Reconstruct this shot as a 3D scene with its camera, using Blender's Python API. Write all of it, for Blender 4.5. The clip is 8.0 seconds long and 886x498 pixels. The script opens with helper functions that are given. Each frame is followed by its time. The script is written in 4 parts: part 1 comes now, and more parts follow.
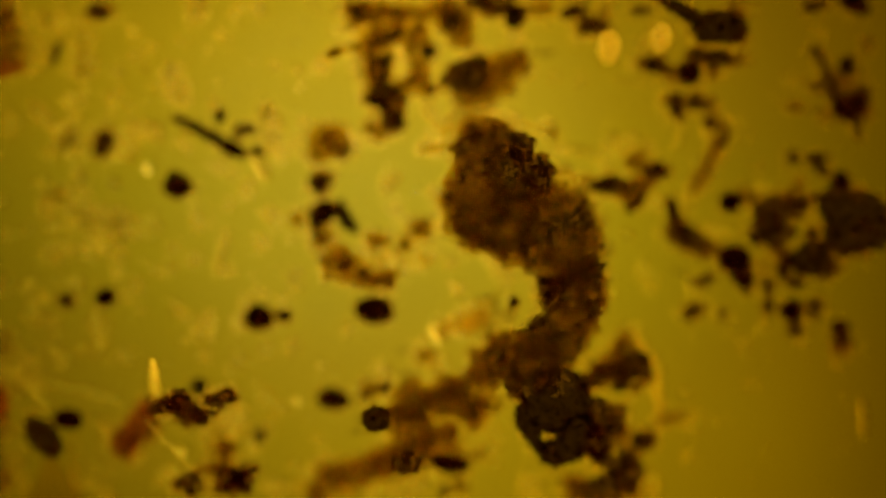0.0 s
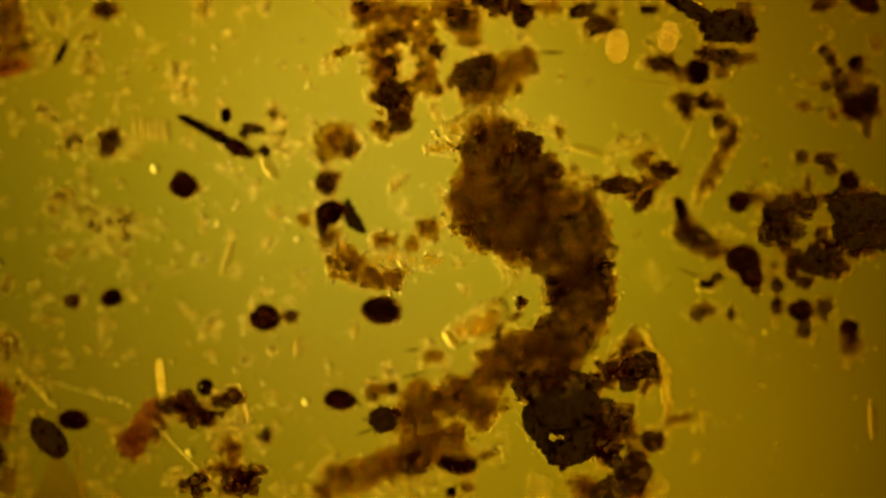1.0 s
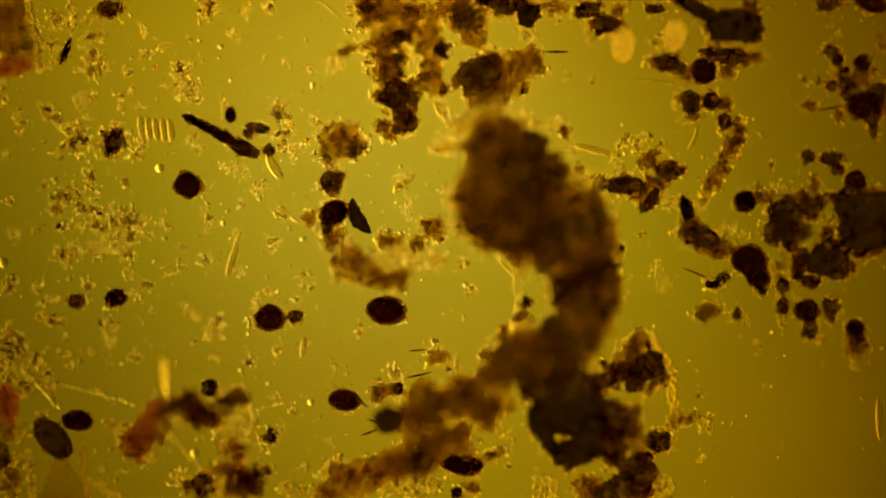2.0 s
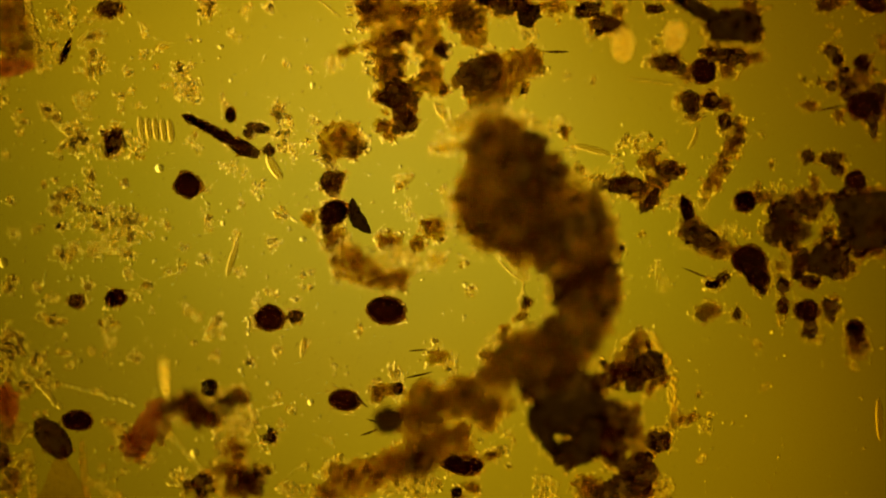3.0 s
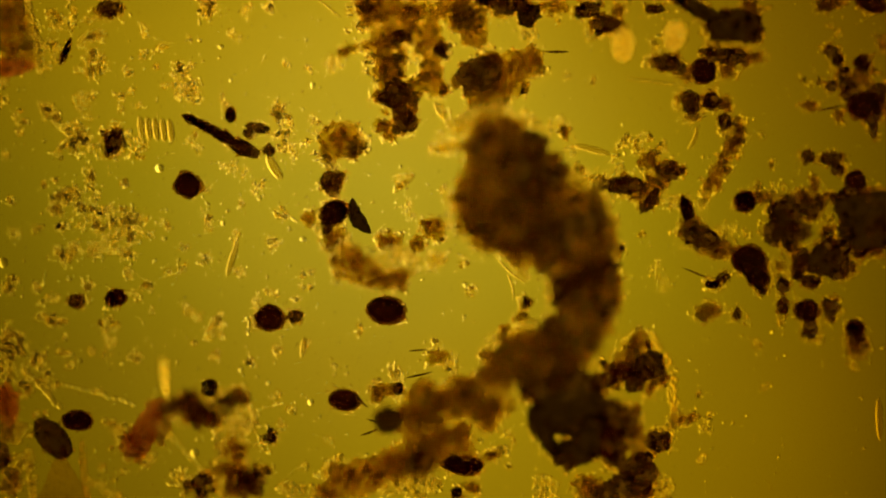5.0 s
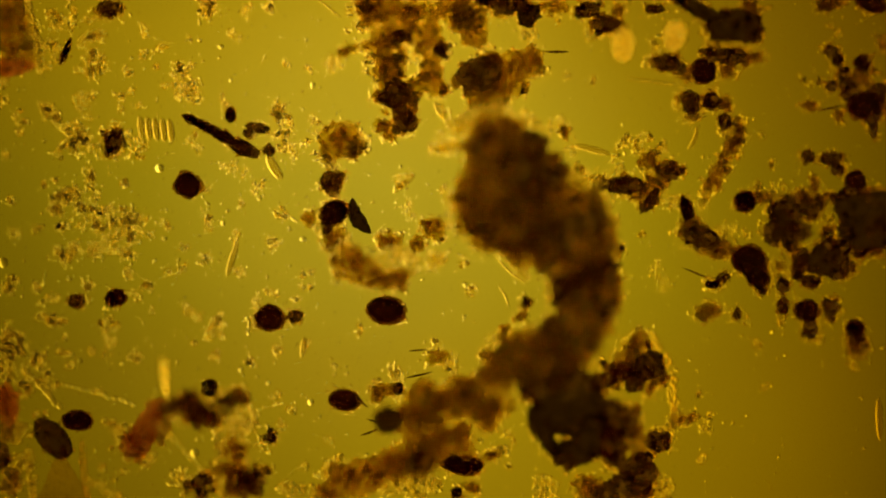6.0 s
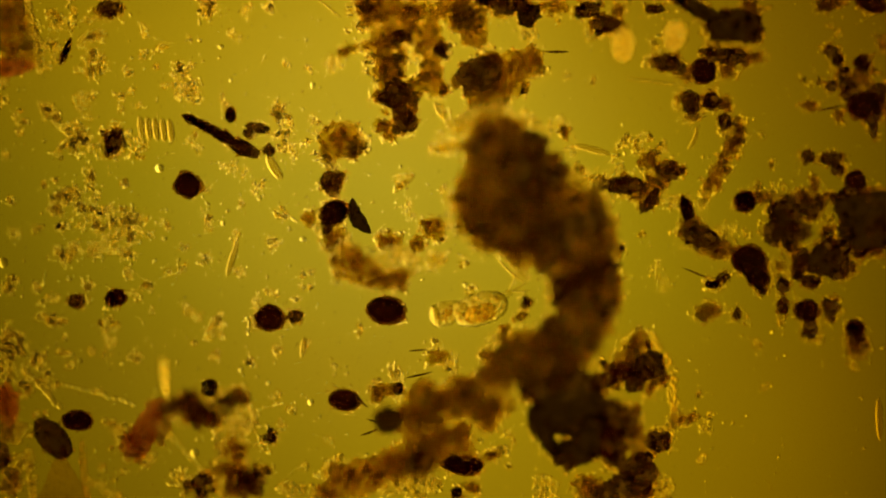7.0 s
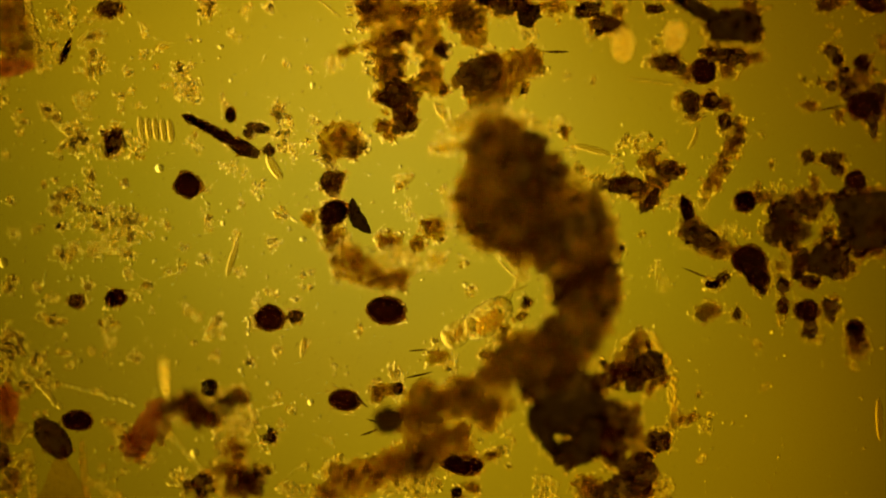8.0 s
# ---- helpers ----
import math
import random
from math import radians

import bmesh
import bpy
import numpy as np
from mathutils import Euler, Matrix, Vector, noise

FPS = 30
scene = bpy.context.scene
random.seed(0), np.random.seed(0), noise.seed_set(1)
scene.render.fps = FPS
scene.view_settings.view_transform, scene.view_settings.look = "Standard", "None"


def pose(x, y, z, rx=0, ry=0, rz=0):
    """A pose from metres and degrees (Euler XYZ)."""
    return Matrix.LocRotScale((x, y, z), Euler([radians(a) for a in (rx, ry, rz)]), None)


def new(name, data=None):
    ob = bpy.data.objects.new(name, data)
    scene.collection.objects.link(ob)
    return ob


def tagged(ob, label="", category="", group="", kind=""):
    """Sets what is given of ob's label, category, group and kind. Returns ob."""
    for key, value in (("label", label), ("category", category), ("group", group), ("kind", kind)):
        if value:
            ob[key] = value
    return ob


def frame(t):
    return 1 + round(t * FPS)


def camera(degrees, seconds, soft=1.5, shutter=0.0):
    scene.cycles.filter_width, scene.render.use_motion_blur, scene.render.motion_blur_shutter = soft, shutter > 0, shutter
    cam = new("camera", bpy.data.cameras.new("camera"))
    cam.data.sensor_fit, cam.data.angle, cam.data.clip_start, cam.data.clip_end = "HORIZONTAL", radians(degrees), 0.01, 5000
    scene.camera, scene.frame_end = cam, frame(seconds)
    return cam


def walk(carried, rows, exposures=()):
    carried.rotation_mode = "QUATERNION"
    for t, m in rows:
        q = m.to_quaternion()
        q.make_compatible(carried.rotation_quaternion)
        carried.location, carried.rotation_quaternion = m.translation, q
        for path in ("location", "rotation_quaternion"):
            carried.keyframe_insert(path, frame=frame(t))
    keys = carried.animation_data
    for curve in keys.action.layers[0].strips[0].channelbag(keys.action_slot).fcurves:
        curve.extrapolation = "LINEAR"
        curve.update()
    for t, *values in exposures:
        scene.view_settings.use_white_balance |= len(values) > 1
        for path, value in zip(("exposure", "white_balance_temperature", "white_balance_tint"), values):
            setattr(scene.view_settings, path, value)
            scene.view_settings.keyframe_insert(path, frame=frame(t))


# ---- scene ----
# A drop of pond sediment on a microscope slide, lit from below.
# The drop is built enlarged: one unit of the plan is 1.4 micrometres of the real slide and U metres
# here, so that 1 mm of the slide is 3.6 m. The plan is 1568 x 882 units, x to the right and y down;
# z is the height over the glass.
U = 0.005
D = 30000.0          # objective to the plane that is sharp
LAMP = 40000.0       # glass to the diffuser below it
PLATE = 300.0       # glass to the added tint plate


def P(x, y, z=0.0):
    return Vector(((x - 784) * U, (441 - y) * U, z * U))


# ---- camera: focused by racking the tube down, on a slightly slanted line ----
cam = camera(2 * math.degrees(math.atan(784 / D)), 8.0, soft=2.0)
cam.data.dof.use_dof = True
cam.data.dof.focus_distance = (D - 10) * U
cam.data.dof.aperture_fstop = cam.data.lens / 1000 / (2 * 0.055 * D * U)
RACK = [(0.0, 22), (0.2, 28), (0.4, 30), (0.6, 24), (0.8, 17), (1.0, 9), (1.2, 2.5), (1.4, 0), (1.7, 0), (8.0, 0)]
walk(cam, [(t, pose(d * U, 0, (D + 10.0 * d) * U)) for t, d in RACK])

scene.cycles.transparent_max_bounces = 32
scene.cycles.max_bounces = 24
scene.cycles.transmission_bounces = 24

# ---- light: a warm fill added to lift the darks, and the lamp's diffuser under the stage ----
world = bpy.data.worlds.new("warm_fill")
scene.world = world
world.use_nodes = True
world.node_tree.nodes["Background"].inputs[0].default_value = (1.0, 0.70, 0.18, 1)
world.node_tree.nodes["Background"].inputs[1].default_value = 2.5


# ---- node helpers ----
def material(name):
    m = bpy.data.materials.new(name)
    m.use_nodes = True
    m.node_tree.nodes.clear()
    return m, m.node_tree


def node(tree, kind, **values):
    n = tree.nodes.new(kind)
    for k, v in values.items():
        n.inputs[k.replace("_", " ")].default_value = v
    return n


def calc(tree, op, a, b=None, c=None):
    n = tree.nodes.new("ShaderNodeMath")
    n.operation = op
    for i, v in enumerate((a, b, c)):
        if v is None:
            continue
        if isinstance(v, (int, float)):
            n.inputs[i].default_value = v
        else:
            tree.links.new(v, n.inputs[i])
    return n.outputs[0]


def ramp(tree, value, stops):
    n = tree.nodes.new("ShaderNodeValToRGB")
    while len(n.color_ramp.elements) < len(stops):
        n.color_ramp.elements.new(0.5)
    for e, (p, col) in zip(n.color_ramp.elements, stops):
        e.position, e.color = p, (*col, 1)
    tree.links.new(value, n.inputs[0])
    return n.outputs[0]


def speckle(tree, size, detail=4.0):
    """Noise in the thing's own space; size in units of the plan."""
    t = tree.nodes.new("ShaderNodeTexCoord")
    n = node(tree, "ShaderNodeTexNoise", Scale=1 / (size * U), Detail=detail)
    tree.links.new(t.outputs["Object"], n.inputs["Vector"])
    return n.outputs["Fac"]


def finish(tree, shader):
    out = tree.nodes.new("ShaderNodeOutputMaterial")
    tree.links.new(shader, out.inputs["Surface"])


def blend(tree, fac, a, b):
    n = tree.nodes.new("ShaderNodeMixShader")
    if isinstance(fac, float):
        n.inputs[0].default_value = fac
    else:
        tree.links.new(fac, n.inputs[0])
    tree.links.new(a, n.inputs[1])
    tree.links.new(b, n.inputs[2])
    return n.outputs[0]


# ---- materials ----
def plan_xy(t, k):
    """x and y of the thing's own space, in units of the plan times k."""
    co = t.nodes.new("ShaderNodeTexCoord")
    sep = t.nodes.new("ShaderNodeSeparateXYZ")
    t.links.new(co.outputs["Object"], sep.inputs[0])
    return calc(t, "MULTIPLY", sep.outputs[0], k / U), calc(t, "MULTIPLY", sep.outputs[1], k / U)


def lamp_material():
    """Slanted light painted into the emission: one side brighter and bluer, the other dark."""
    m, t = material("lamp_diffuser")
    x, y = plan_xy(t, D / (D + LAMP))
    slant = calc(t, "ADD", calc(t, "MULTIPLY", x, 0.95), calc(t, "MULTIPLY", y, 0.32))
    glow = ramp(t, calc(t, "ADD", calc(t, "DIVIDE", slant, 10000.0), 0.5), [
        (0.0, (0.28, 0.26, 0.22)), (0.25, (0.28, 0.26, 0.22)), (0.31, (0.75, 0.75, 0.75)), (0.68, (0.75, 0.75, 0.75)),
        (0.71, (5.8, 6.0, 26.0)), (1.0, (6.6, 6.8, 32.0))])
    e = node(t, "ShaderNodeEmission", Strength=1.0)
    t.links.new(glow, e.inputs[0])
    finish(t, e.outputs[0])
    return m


def vignette_material():
    """Added plate: lamp colour, vignette and uneven brightness painted into its tint."""
    m, t = material("vignette_tint")
    x, y = plan_xy(t, D / (D + PLATE))
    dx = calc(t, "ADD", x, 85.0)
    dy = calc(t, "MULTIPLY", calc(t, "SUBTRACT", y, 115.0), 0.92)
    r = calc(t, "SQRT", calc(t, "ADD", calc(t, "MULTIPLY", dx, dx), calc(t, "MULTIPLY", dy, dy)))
    falloff = ramp(t, calc(t, "DIVIDE", r, 2000.0), [
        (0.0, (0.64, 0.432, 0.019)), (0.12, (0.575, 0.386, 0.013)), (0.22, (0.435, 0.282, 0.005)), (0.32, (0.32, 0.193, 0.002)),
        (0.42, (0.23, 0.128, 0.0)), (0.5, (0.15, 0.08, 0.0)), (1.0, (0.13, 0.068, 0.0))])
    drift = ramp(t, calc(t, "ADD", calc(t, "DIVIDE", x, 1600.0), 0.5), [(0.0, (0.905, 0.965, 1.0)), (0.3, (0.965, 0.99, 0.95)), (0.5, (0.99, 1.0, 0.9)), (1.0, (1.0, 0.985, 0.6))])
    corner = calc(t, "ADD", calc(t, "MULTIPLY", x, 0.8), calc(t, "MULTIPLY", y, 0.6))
    corner_dim = ramp(t, calc(t, "ADD", calc(t, "DIVIDE", corner, 2000.0), 0.5), [
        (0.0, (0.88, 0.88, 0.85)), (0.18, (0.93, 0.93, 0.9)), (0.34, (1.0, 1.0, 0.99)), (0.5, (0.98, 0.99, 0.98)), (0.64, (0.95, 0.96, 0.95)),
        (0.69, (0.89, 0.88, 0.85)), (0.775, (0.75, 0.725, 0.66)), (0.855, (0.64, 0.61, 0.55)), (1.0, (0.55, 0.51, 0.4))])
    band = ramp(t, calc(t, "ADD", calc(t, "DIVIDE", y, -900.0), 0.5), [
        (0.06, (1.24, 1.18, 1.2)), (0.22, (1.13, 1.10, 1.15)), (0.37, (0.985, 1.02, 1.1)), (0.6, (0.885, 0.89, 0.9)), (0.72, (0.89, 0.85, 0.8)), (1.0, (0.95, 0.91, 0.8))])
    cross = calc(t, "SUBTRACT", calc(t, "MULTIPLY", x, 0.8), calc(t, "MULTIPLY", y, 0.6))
    # lower right of the lit field painted brighter
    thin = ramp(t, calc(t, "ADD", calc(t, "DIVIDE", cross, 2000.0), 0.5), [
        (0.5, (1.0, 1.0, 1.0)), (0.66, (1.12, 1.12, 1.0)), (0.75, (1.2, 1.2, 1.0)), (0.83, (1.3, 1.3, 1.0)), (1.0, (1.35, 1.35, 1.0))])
    field_tint = falloff
    for layer in (drift, corner_dim, band, thin):
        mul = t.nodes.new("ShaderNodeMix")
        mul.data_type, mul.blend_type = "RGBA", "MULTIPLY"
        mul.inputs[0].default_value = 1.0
        t.links.new(field_tint, mul.inputs[6])
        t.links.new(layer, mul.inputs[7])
        field_tint = mul.outputs[2]
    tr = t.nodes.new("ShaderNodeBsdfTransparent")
    t.links.new(field_tint, tr.inputs[0])
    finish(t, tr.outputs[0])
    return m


def clear_glass():
    m, t = material("slide_glass")
    g = node(t, "ShaderNodeBsdfRefraction", IOR=1.5, Roughness=0.0, Color=(0.99, 0.99, 0.97, 1))
    finish(t, g.outputs[0])
    return m


def debris(name, clear, body, size, lo, hi, glow, share):
    """Decayed matter: light passes in some places (tint clear), other places are dense (body)."""
    m, t = material(name)
    n = speckle(t, size, 6.0)
    n2 = speckle(t, size * 0.22, 3.0)
    f = calc(t, "ADD", calc(t, "MULTIPLY", n, 0.65), calc(t, "MULTIPLY", n2, 0.35))
    tint = ramp(t, n2, [(0.3, clear), (0.7, tuple(min(0.97, c * 1.35) for c in clear))])
    tr = t.nodes.new("ShaderNodeBsdfTransparent")
    t.links.new(tint, tr.inputs[0])
    lo_hi = t.nodes.new("ShaderNodeMapRange")
    lo_hi.inputs[1].default_value, lo_hi.inputs[2].default_value = lo, hi
    t.links.new(f, lo_hi.inputs[0])
    p = node(t, "ShaderNodeBsdfDiffuse", Roughness=0.6)
    t.links.new(ramp(t, n, [(0.3, body), (0.75, tuple(c * 1.7 for c in body))]), p.inputs["Color"])
    thin = node(t, "ShaderNodeBsdfTranslucent", Color=(*glow, 1))
    dense = blend(t, share, p.outputs[0], thin.outputs[0])
    finish(t, blend(t, lo_hi.outputs[0], tr.outputs[0], dense))
    return m


def granule(name, clear, dark, share, ior):
    """Small clear grains that bend the light; a share of them is stained."""
    m, t = material(name)
    g = t.nodes.new("ShaderNodeNewGeometry")
    rnd = g.outputs["Random Per Island"]
    tint = ramp(t, rnd, [(0.0, dark), (share, dark), (min(1, share + 0.08), tuple(c * 0.8 for c in clear)), (1.0, clear)])
    rf = node(t, "ShaderNodeBsdfRefraction", IOR=ior, Roughness=0.02)
    tr = t.nodes.new("ShaderNodeBsdfTransparent")
    t.links.new(tint, rf.inputs["Color"])
    t.links.new(tint, tr.inputs["Color"])
    tl = node(t, "ShaderNodeBsdfTranslucent", Color=(0.95, 0.85, 0.5, 1))
    finish(t, blend(t, 0.03, blend(t, 0.92, tr.outputs[0], rf.outputs[0]), tl.outputs[0]))
    return m


def film(name, tint, ior, size):
    """Clear slime with a finely wrinkled surface."""
    m, t = material(name)
    rf = node(t, "ShaderNodeBsdfRefraction", IOR=ior, Roughness=0.03)
    t.links.new(ramp(t, speckle(t, size * 2.5), [(0.35, tuple(c * 0.86 for c in tint)), (0.65, tint)]), rf.inputs["Color"])
    tr = node(t, "ShaderNodeBsdfTransparent", Color=(*tint, 1))
    bump = node(t, "ShaderNodeBump", Strength=1.0, Distance=size * 1.5 * U)
    t.links.new(speckle(t, size, 3.0), bump.inputs["Height"])
    t.links.new(bump.outputs[0], rf.inputs["Normal"])
    finish(t, blend(t, 0.75, tr.outputs[0], rf.outputs[0]))
    return m


def glint():
    """Milky clear cell wall that scatters the lamp's light."""
    m, t = material("milky_cell")
    thin = node(t, "ShaderNodeBsdfTranslucent", Color=(0.80, 0.64, 0.12, 1))
    tr = node(t, "ShaderNodeBsdfTransparent", Color=(0.98, 0.92, 0.7, 1))
    finish(t, blend(t, calc(t, "MULTIPLY", speckle(t, 14), 0.6), tr.outputs[0], thin.outputs[0]))
    return m


def floccule(name, clear, body, glow, spread):
    """Soft floc: tinted, a little of it scattering, each one a little different."""
    m, t = material(name)
    g = t.nodes.new("ShaderNodeNewGeometry")
    rnd = g.outputs["Random Per Island"]
    lo, hi = tuple(c ** (1 + spread) for c in clear), tuple(c ** (1 - spread) for c in clear)
    tr = t.nodes.new("ShaderNodeBsdfTransparent")
    t.links.new(ramp(t, rnd, [(0.0, lo), (0.5, clear), (1.0, hi)]), tr.inputs[0])
    df = node(t, "ShaderNodeBsdfDiffuse", Color=(*body, 1))
    tl = node(t, "ShaderNodeBsdfTranslucent", Color=(*glow, 1))
    f = calc(t, "MULTIPLY", speckle(t, 6.0, 3.0), 0.10)
    finish(t, blend(t, f, tr.outputs[0], blend(t, 0.5, df.outputs[0], tl.outputs[0])))
    return m


M_LAMP = lamp_material()
M_MILK = glint()
M_GLASS = clear_glass()
M_BROWN = debris("brown_detritus", (0.84, 0.765, 0.42), (0.14, 0.080, 0.007), 22, 0.42, 0.94, (0.40, 0.21, 0.02), 0.5)
M_DENSE = debris("dense_detritus", (0.48, 0.375, 0.13), (0.045, 0.025, 0.003), 20, 0.32, 0.62, (0.11, 0.054, 0.007), 0.4)
M_PALE = debris("pale_detritus", (0.78, 0.68, 0.36), (0.20, 0.12, 0.02), 18, 0.48, 0.85, (0.5, 0.3, 0.05), 0.4)
M_BLACK = debris("black_grit", (0.36, 0.23, 0.07), (0.012, 0.006, 0.0006), 16, 0.24, 0.46, (0.02, 0.008, 0.001), 0.3)
M_RIND = debris("grit_rind", (0.60, 0.475, 0.18), (0.03, 0.014, 0.002), 9, 0.45, 0.95, (0.08, 0.035, 0.004), 0.5)
M_RUSSET = debris("russet_fragment", (0.76, 0.57, 0.24), (0.14, 0.07, 0.012), 34, 0.40, 0.85, (0.36, 0.16, 0.03), 0.5)
M_GOLD = granule("golden_grains", (1.0, 0.97, 0.76), (0.88, 0.78, 0.46), 0.06, 1.23)
M_UMBER = granule("umber_grains", (1.0, 0.95, 0.68), (0.72, 0.56, 0.24), 0.14, 1.23)
M_CLEAR = granule("clear_silica", (1.0, 0.97, 0.78), (0.95, 0.86, 0.5), 0.2, 1.20)
M_NEEDLE = granule("needle_silica", (0.98, 0.90, 0.58), (0.88, 0.74, 0.36), 0.2, 1.075)
M_SILT = granule("silt", (1.0, 0.96, 0.76), (0.8, 0.66, 0.36), 0.3, 1.09)
M_DUST = granule("fine_dust", (1.0, 0.98, 0.88), (0.92, 0.86, 0.6), 0.3, 1.045)
M_FLOC = {"brown": floccule("brown_floc", (0.885, 0.835, 0.47), (0.16, 0.10, 0.008), (0.55, 0.30, 0.02), 0.9),
          "dense": floccule("dark_floc", (0.81, 0.715, 0.30), (0.08, 0.040, 0.003), (0.22, 0.09, 0.008), 0.9),
          "pale": floccule("pale_floc", (0.975, 0.95, 0.78), (0.3, 0.2, 0.03), (0.8, 0.5, 0.08), 0.9),
          "russet": floccule("russet_floc", (0.86, 0.73, 0.42), (0.15, 0.06, 0.007), (0.5, 0.22, 0.03), 0.25)}
FLOC_OF = {"brown": "brown", "dense": "dense", "black": "dense", "pale": "pale", "russet": "russet"}
GRAIN_OF = {"brown": (M_BROWN, M_UMBER), "dense": (M_DENSE, M_UMBER), "pale": (M_PALE, M_GOLD),
            "black": (M_BLACK, M_UMBER), "russet": (M_RUSSET, M_UMBER)}


SHELLS = {"brown": (0.82, 0.55), "dense": (0.8, 0.5), "pale": (), "black": (1.04, 0.98, 0.91, 0.84, 0.6), "russet": (0.95, 0.72)}


# how many flocs lie over one another, and how far the grains reach in a lobe
FLOCS = {"brown": 2.7, "dense": 3.2, "black": 2.4, "pale": 0.8, "russet": 0.8}
ROUGH = {"brown": 0.5, "russet": 0.5, "dense": 0.42, "black": 0.34, "pale": 0.8}


# ---- mesh helpers ----
def ball(level):
    b = bmesh.new()
    bmesh.ops.create_icosphere(b, subdivisions=level, radius=1.0)
    v = np.array([tuple(q.co) for q in b.verts])
    f = np.array([[q.index for q in s.verts] for s in b.faces])
    b.free()
    return v, f


SEED = ball(1)
BIT = (np.array([(1, 0, 0), (-1, 0, 0), (0, 1, 0), (0, -1, 0), (0, 0, 1), (0, 0, -1)], float),
       np.array([(0, 2, 4), (2, 1, 4), (1, 3, 4), (3, 0, 4), (2, 0, 5), (1, 2, 5), (3, 1, 5), (0, 3, 5)]))
FLOC = ball(2)
LUMP = ball(4)
ROUND = ball(3)


def mesh_of(name, verts, faces, mat, smooth=True):
    me = bpy.data.meshes.new(name)
    me.from_pydata([tuple(v) for v in verts], [], [tuple(int(i) for i in f) for f in faces])
    if smooth:
        me.polygons.foreach_set("use_smooth", [True] * len(me.polygons))
    me.materials.append(mat)
    me.update()
    return me


def part(name, me, parent, label="", kind=""):
    ob = new(name, me)
    ob.parent = parent
    return tagged(ob, label, "", "", kind)


def thing(name, x, y, label, category, group="", z=0.0):
    ob = new(name)
    ob.empty_display_size = 10 * U
    ob.location = P(x, y, z)
    return tagged(ob, label, category, group)


def lump(rng, rx, ry, rz, turn, rough=0.3, level=LUMP, sharp=1.0):
    """An uneven lump about its own centre, in metres; a share of the noise is angular."""
    v, f = level
    o = Vector(rng.uniform(-50, 50, 3))
    r = np.empty(len(v))
    for i, q in enumerate(v):
        w = Vector(q)
        a = noise.fractal(w * 1.5 * sharp + o, 0.8, 2.1, 5)
        b = abs(noise.noise(w * 3.2 * sharp + o))
        r[i] = 1 + rough * (0.65 * a - 0.5 * b + 0.14) + rough * 0.18 * noise.noise(w * 6 + o)
    p = v * r[:, None] * (rx, ry, rz)
    c, s = math.cos(radians(turn)), math.sin(radians(turn))
    return np.column_stack((p[:, 0] * c - p[:, 1] * s, p[:, 0] * s + p[:, 1] * c, p[:, 2])) * U, f


def scatter(name, pts, sizes, mat, rng, shape=SEED, ragged=0.22, long=1.35):
    """Many loose grains in one mesh; points and radii in units of the plan."""
    v, f = shape
    n = len(pts)
    if n == 0:
        pts, sizes, n = np.zeros((1, 3)), np.ones(1), 1
    ax = rng.uniform(0.65, 1.35, (n, 1, 3))
    ax[:, :, 0] *= rng.uniform(1.0, long / 1.35, (n, 1))
    jit = 1 + rng.uniform(-ragged, ragged, (n, len(v), 1))
    a = rng.uniform(0, 6.28, n)
    q = v[None] * ax * jit * np.asarray(sizes)[:, None, None]
    c, s = np.cos(a)[:, None], np.sin(a)[:, None]
    w = np.stack((q[..., 0] * c - q[..., 1] * s, q[..., 0] * s + q[..., 1] * c, q[..., 2]), -1)
    w += np.asarray(pts)[:, None]
    faces = (f[None] + (np.arange(n) * len(v))[:, None, None]).reshape(-1, 3)
    return mesh_of(name, w.reshape(-1, 3) * U, faces, mat)


# ---- the slide and the lamp ----
def slab(name, w, h, z0, z1, mat, bevel):
    b = bmesh.new()
    bmesh.ops.create_cube(b, size=1.0)
    bmesh.ops.scale(b, vec=(w, h, z1 - z0), verts=b.verts)
    bmesh.ops.translate(b, vec=(0, 0, (z0 + z1) / 2), verts=b.verts)
    bmesh.ops.bevel(b, geom=b.edges[:], offset=bevel, segments=2, affect="EDGES")
    me = bpy.data.meshes.new(name)
    b.to_mesh(me)
    b.free()
    me.materials.append(mat)
    return me


slide = tagged(new("microscope_slide", slab("microscope_slide", 6000 * U, 4000 * U, -240 * U, 0, M_GLASS, 20 * U)),
               "clear glass microscope slide under the drop of sediment", "slide", "", "structure")
slide.visible_shadow = False


def disc(name, label, radius, z, mat, thick):
    b = bmesh.new()
    bmesh.ops.create_circle(b, cap_ends=True, segments=96, radius=radius * U)
    if thick:
        side = bmesh.ops.extrude_edge_only(b, edges=b.edges[:])
        bmesh.ops.translate(b, vec=(0, 0, -thick * U), verts=[g for g in side["geom"] if isinstance(g, bmesh.types.BMVert)])
    me = bpy.data.meshes.new(name)
    b.to_mesh(me)
    b.free()
    me.materials.append(mat)
    ob = tagged(new(name, me), label, "lamp", "", "structure")
    ob.location = (0, 0, z * U)
    return ob


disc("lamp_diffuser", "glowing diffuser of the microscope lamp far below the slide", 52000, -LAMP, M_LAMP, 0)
# unseen plate, added to colour and shade the lit field
disc("vignette_plate", "added plate under the slide, tinted with the field's colour and light falloff", 2600, -PLATE, vignette_material(), 60)


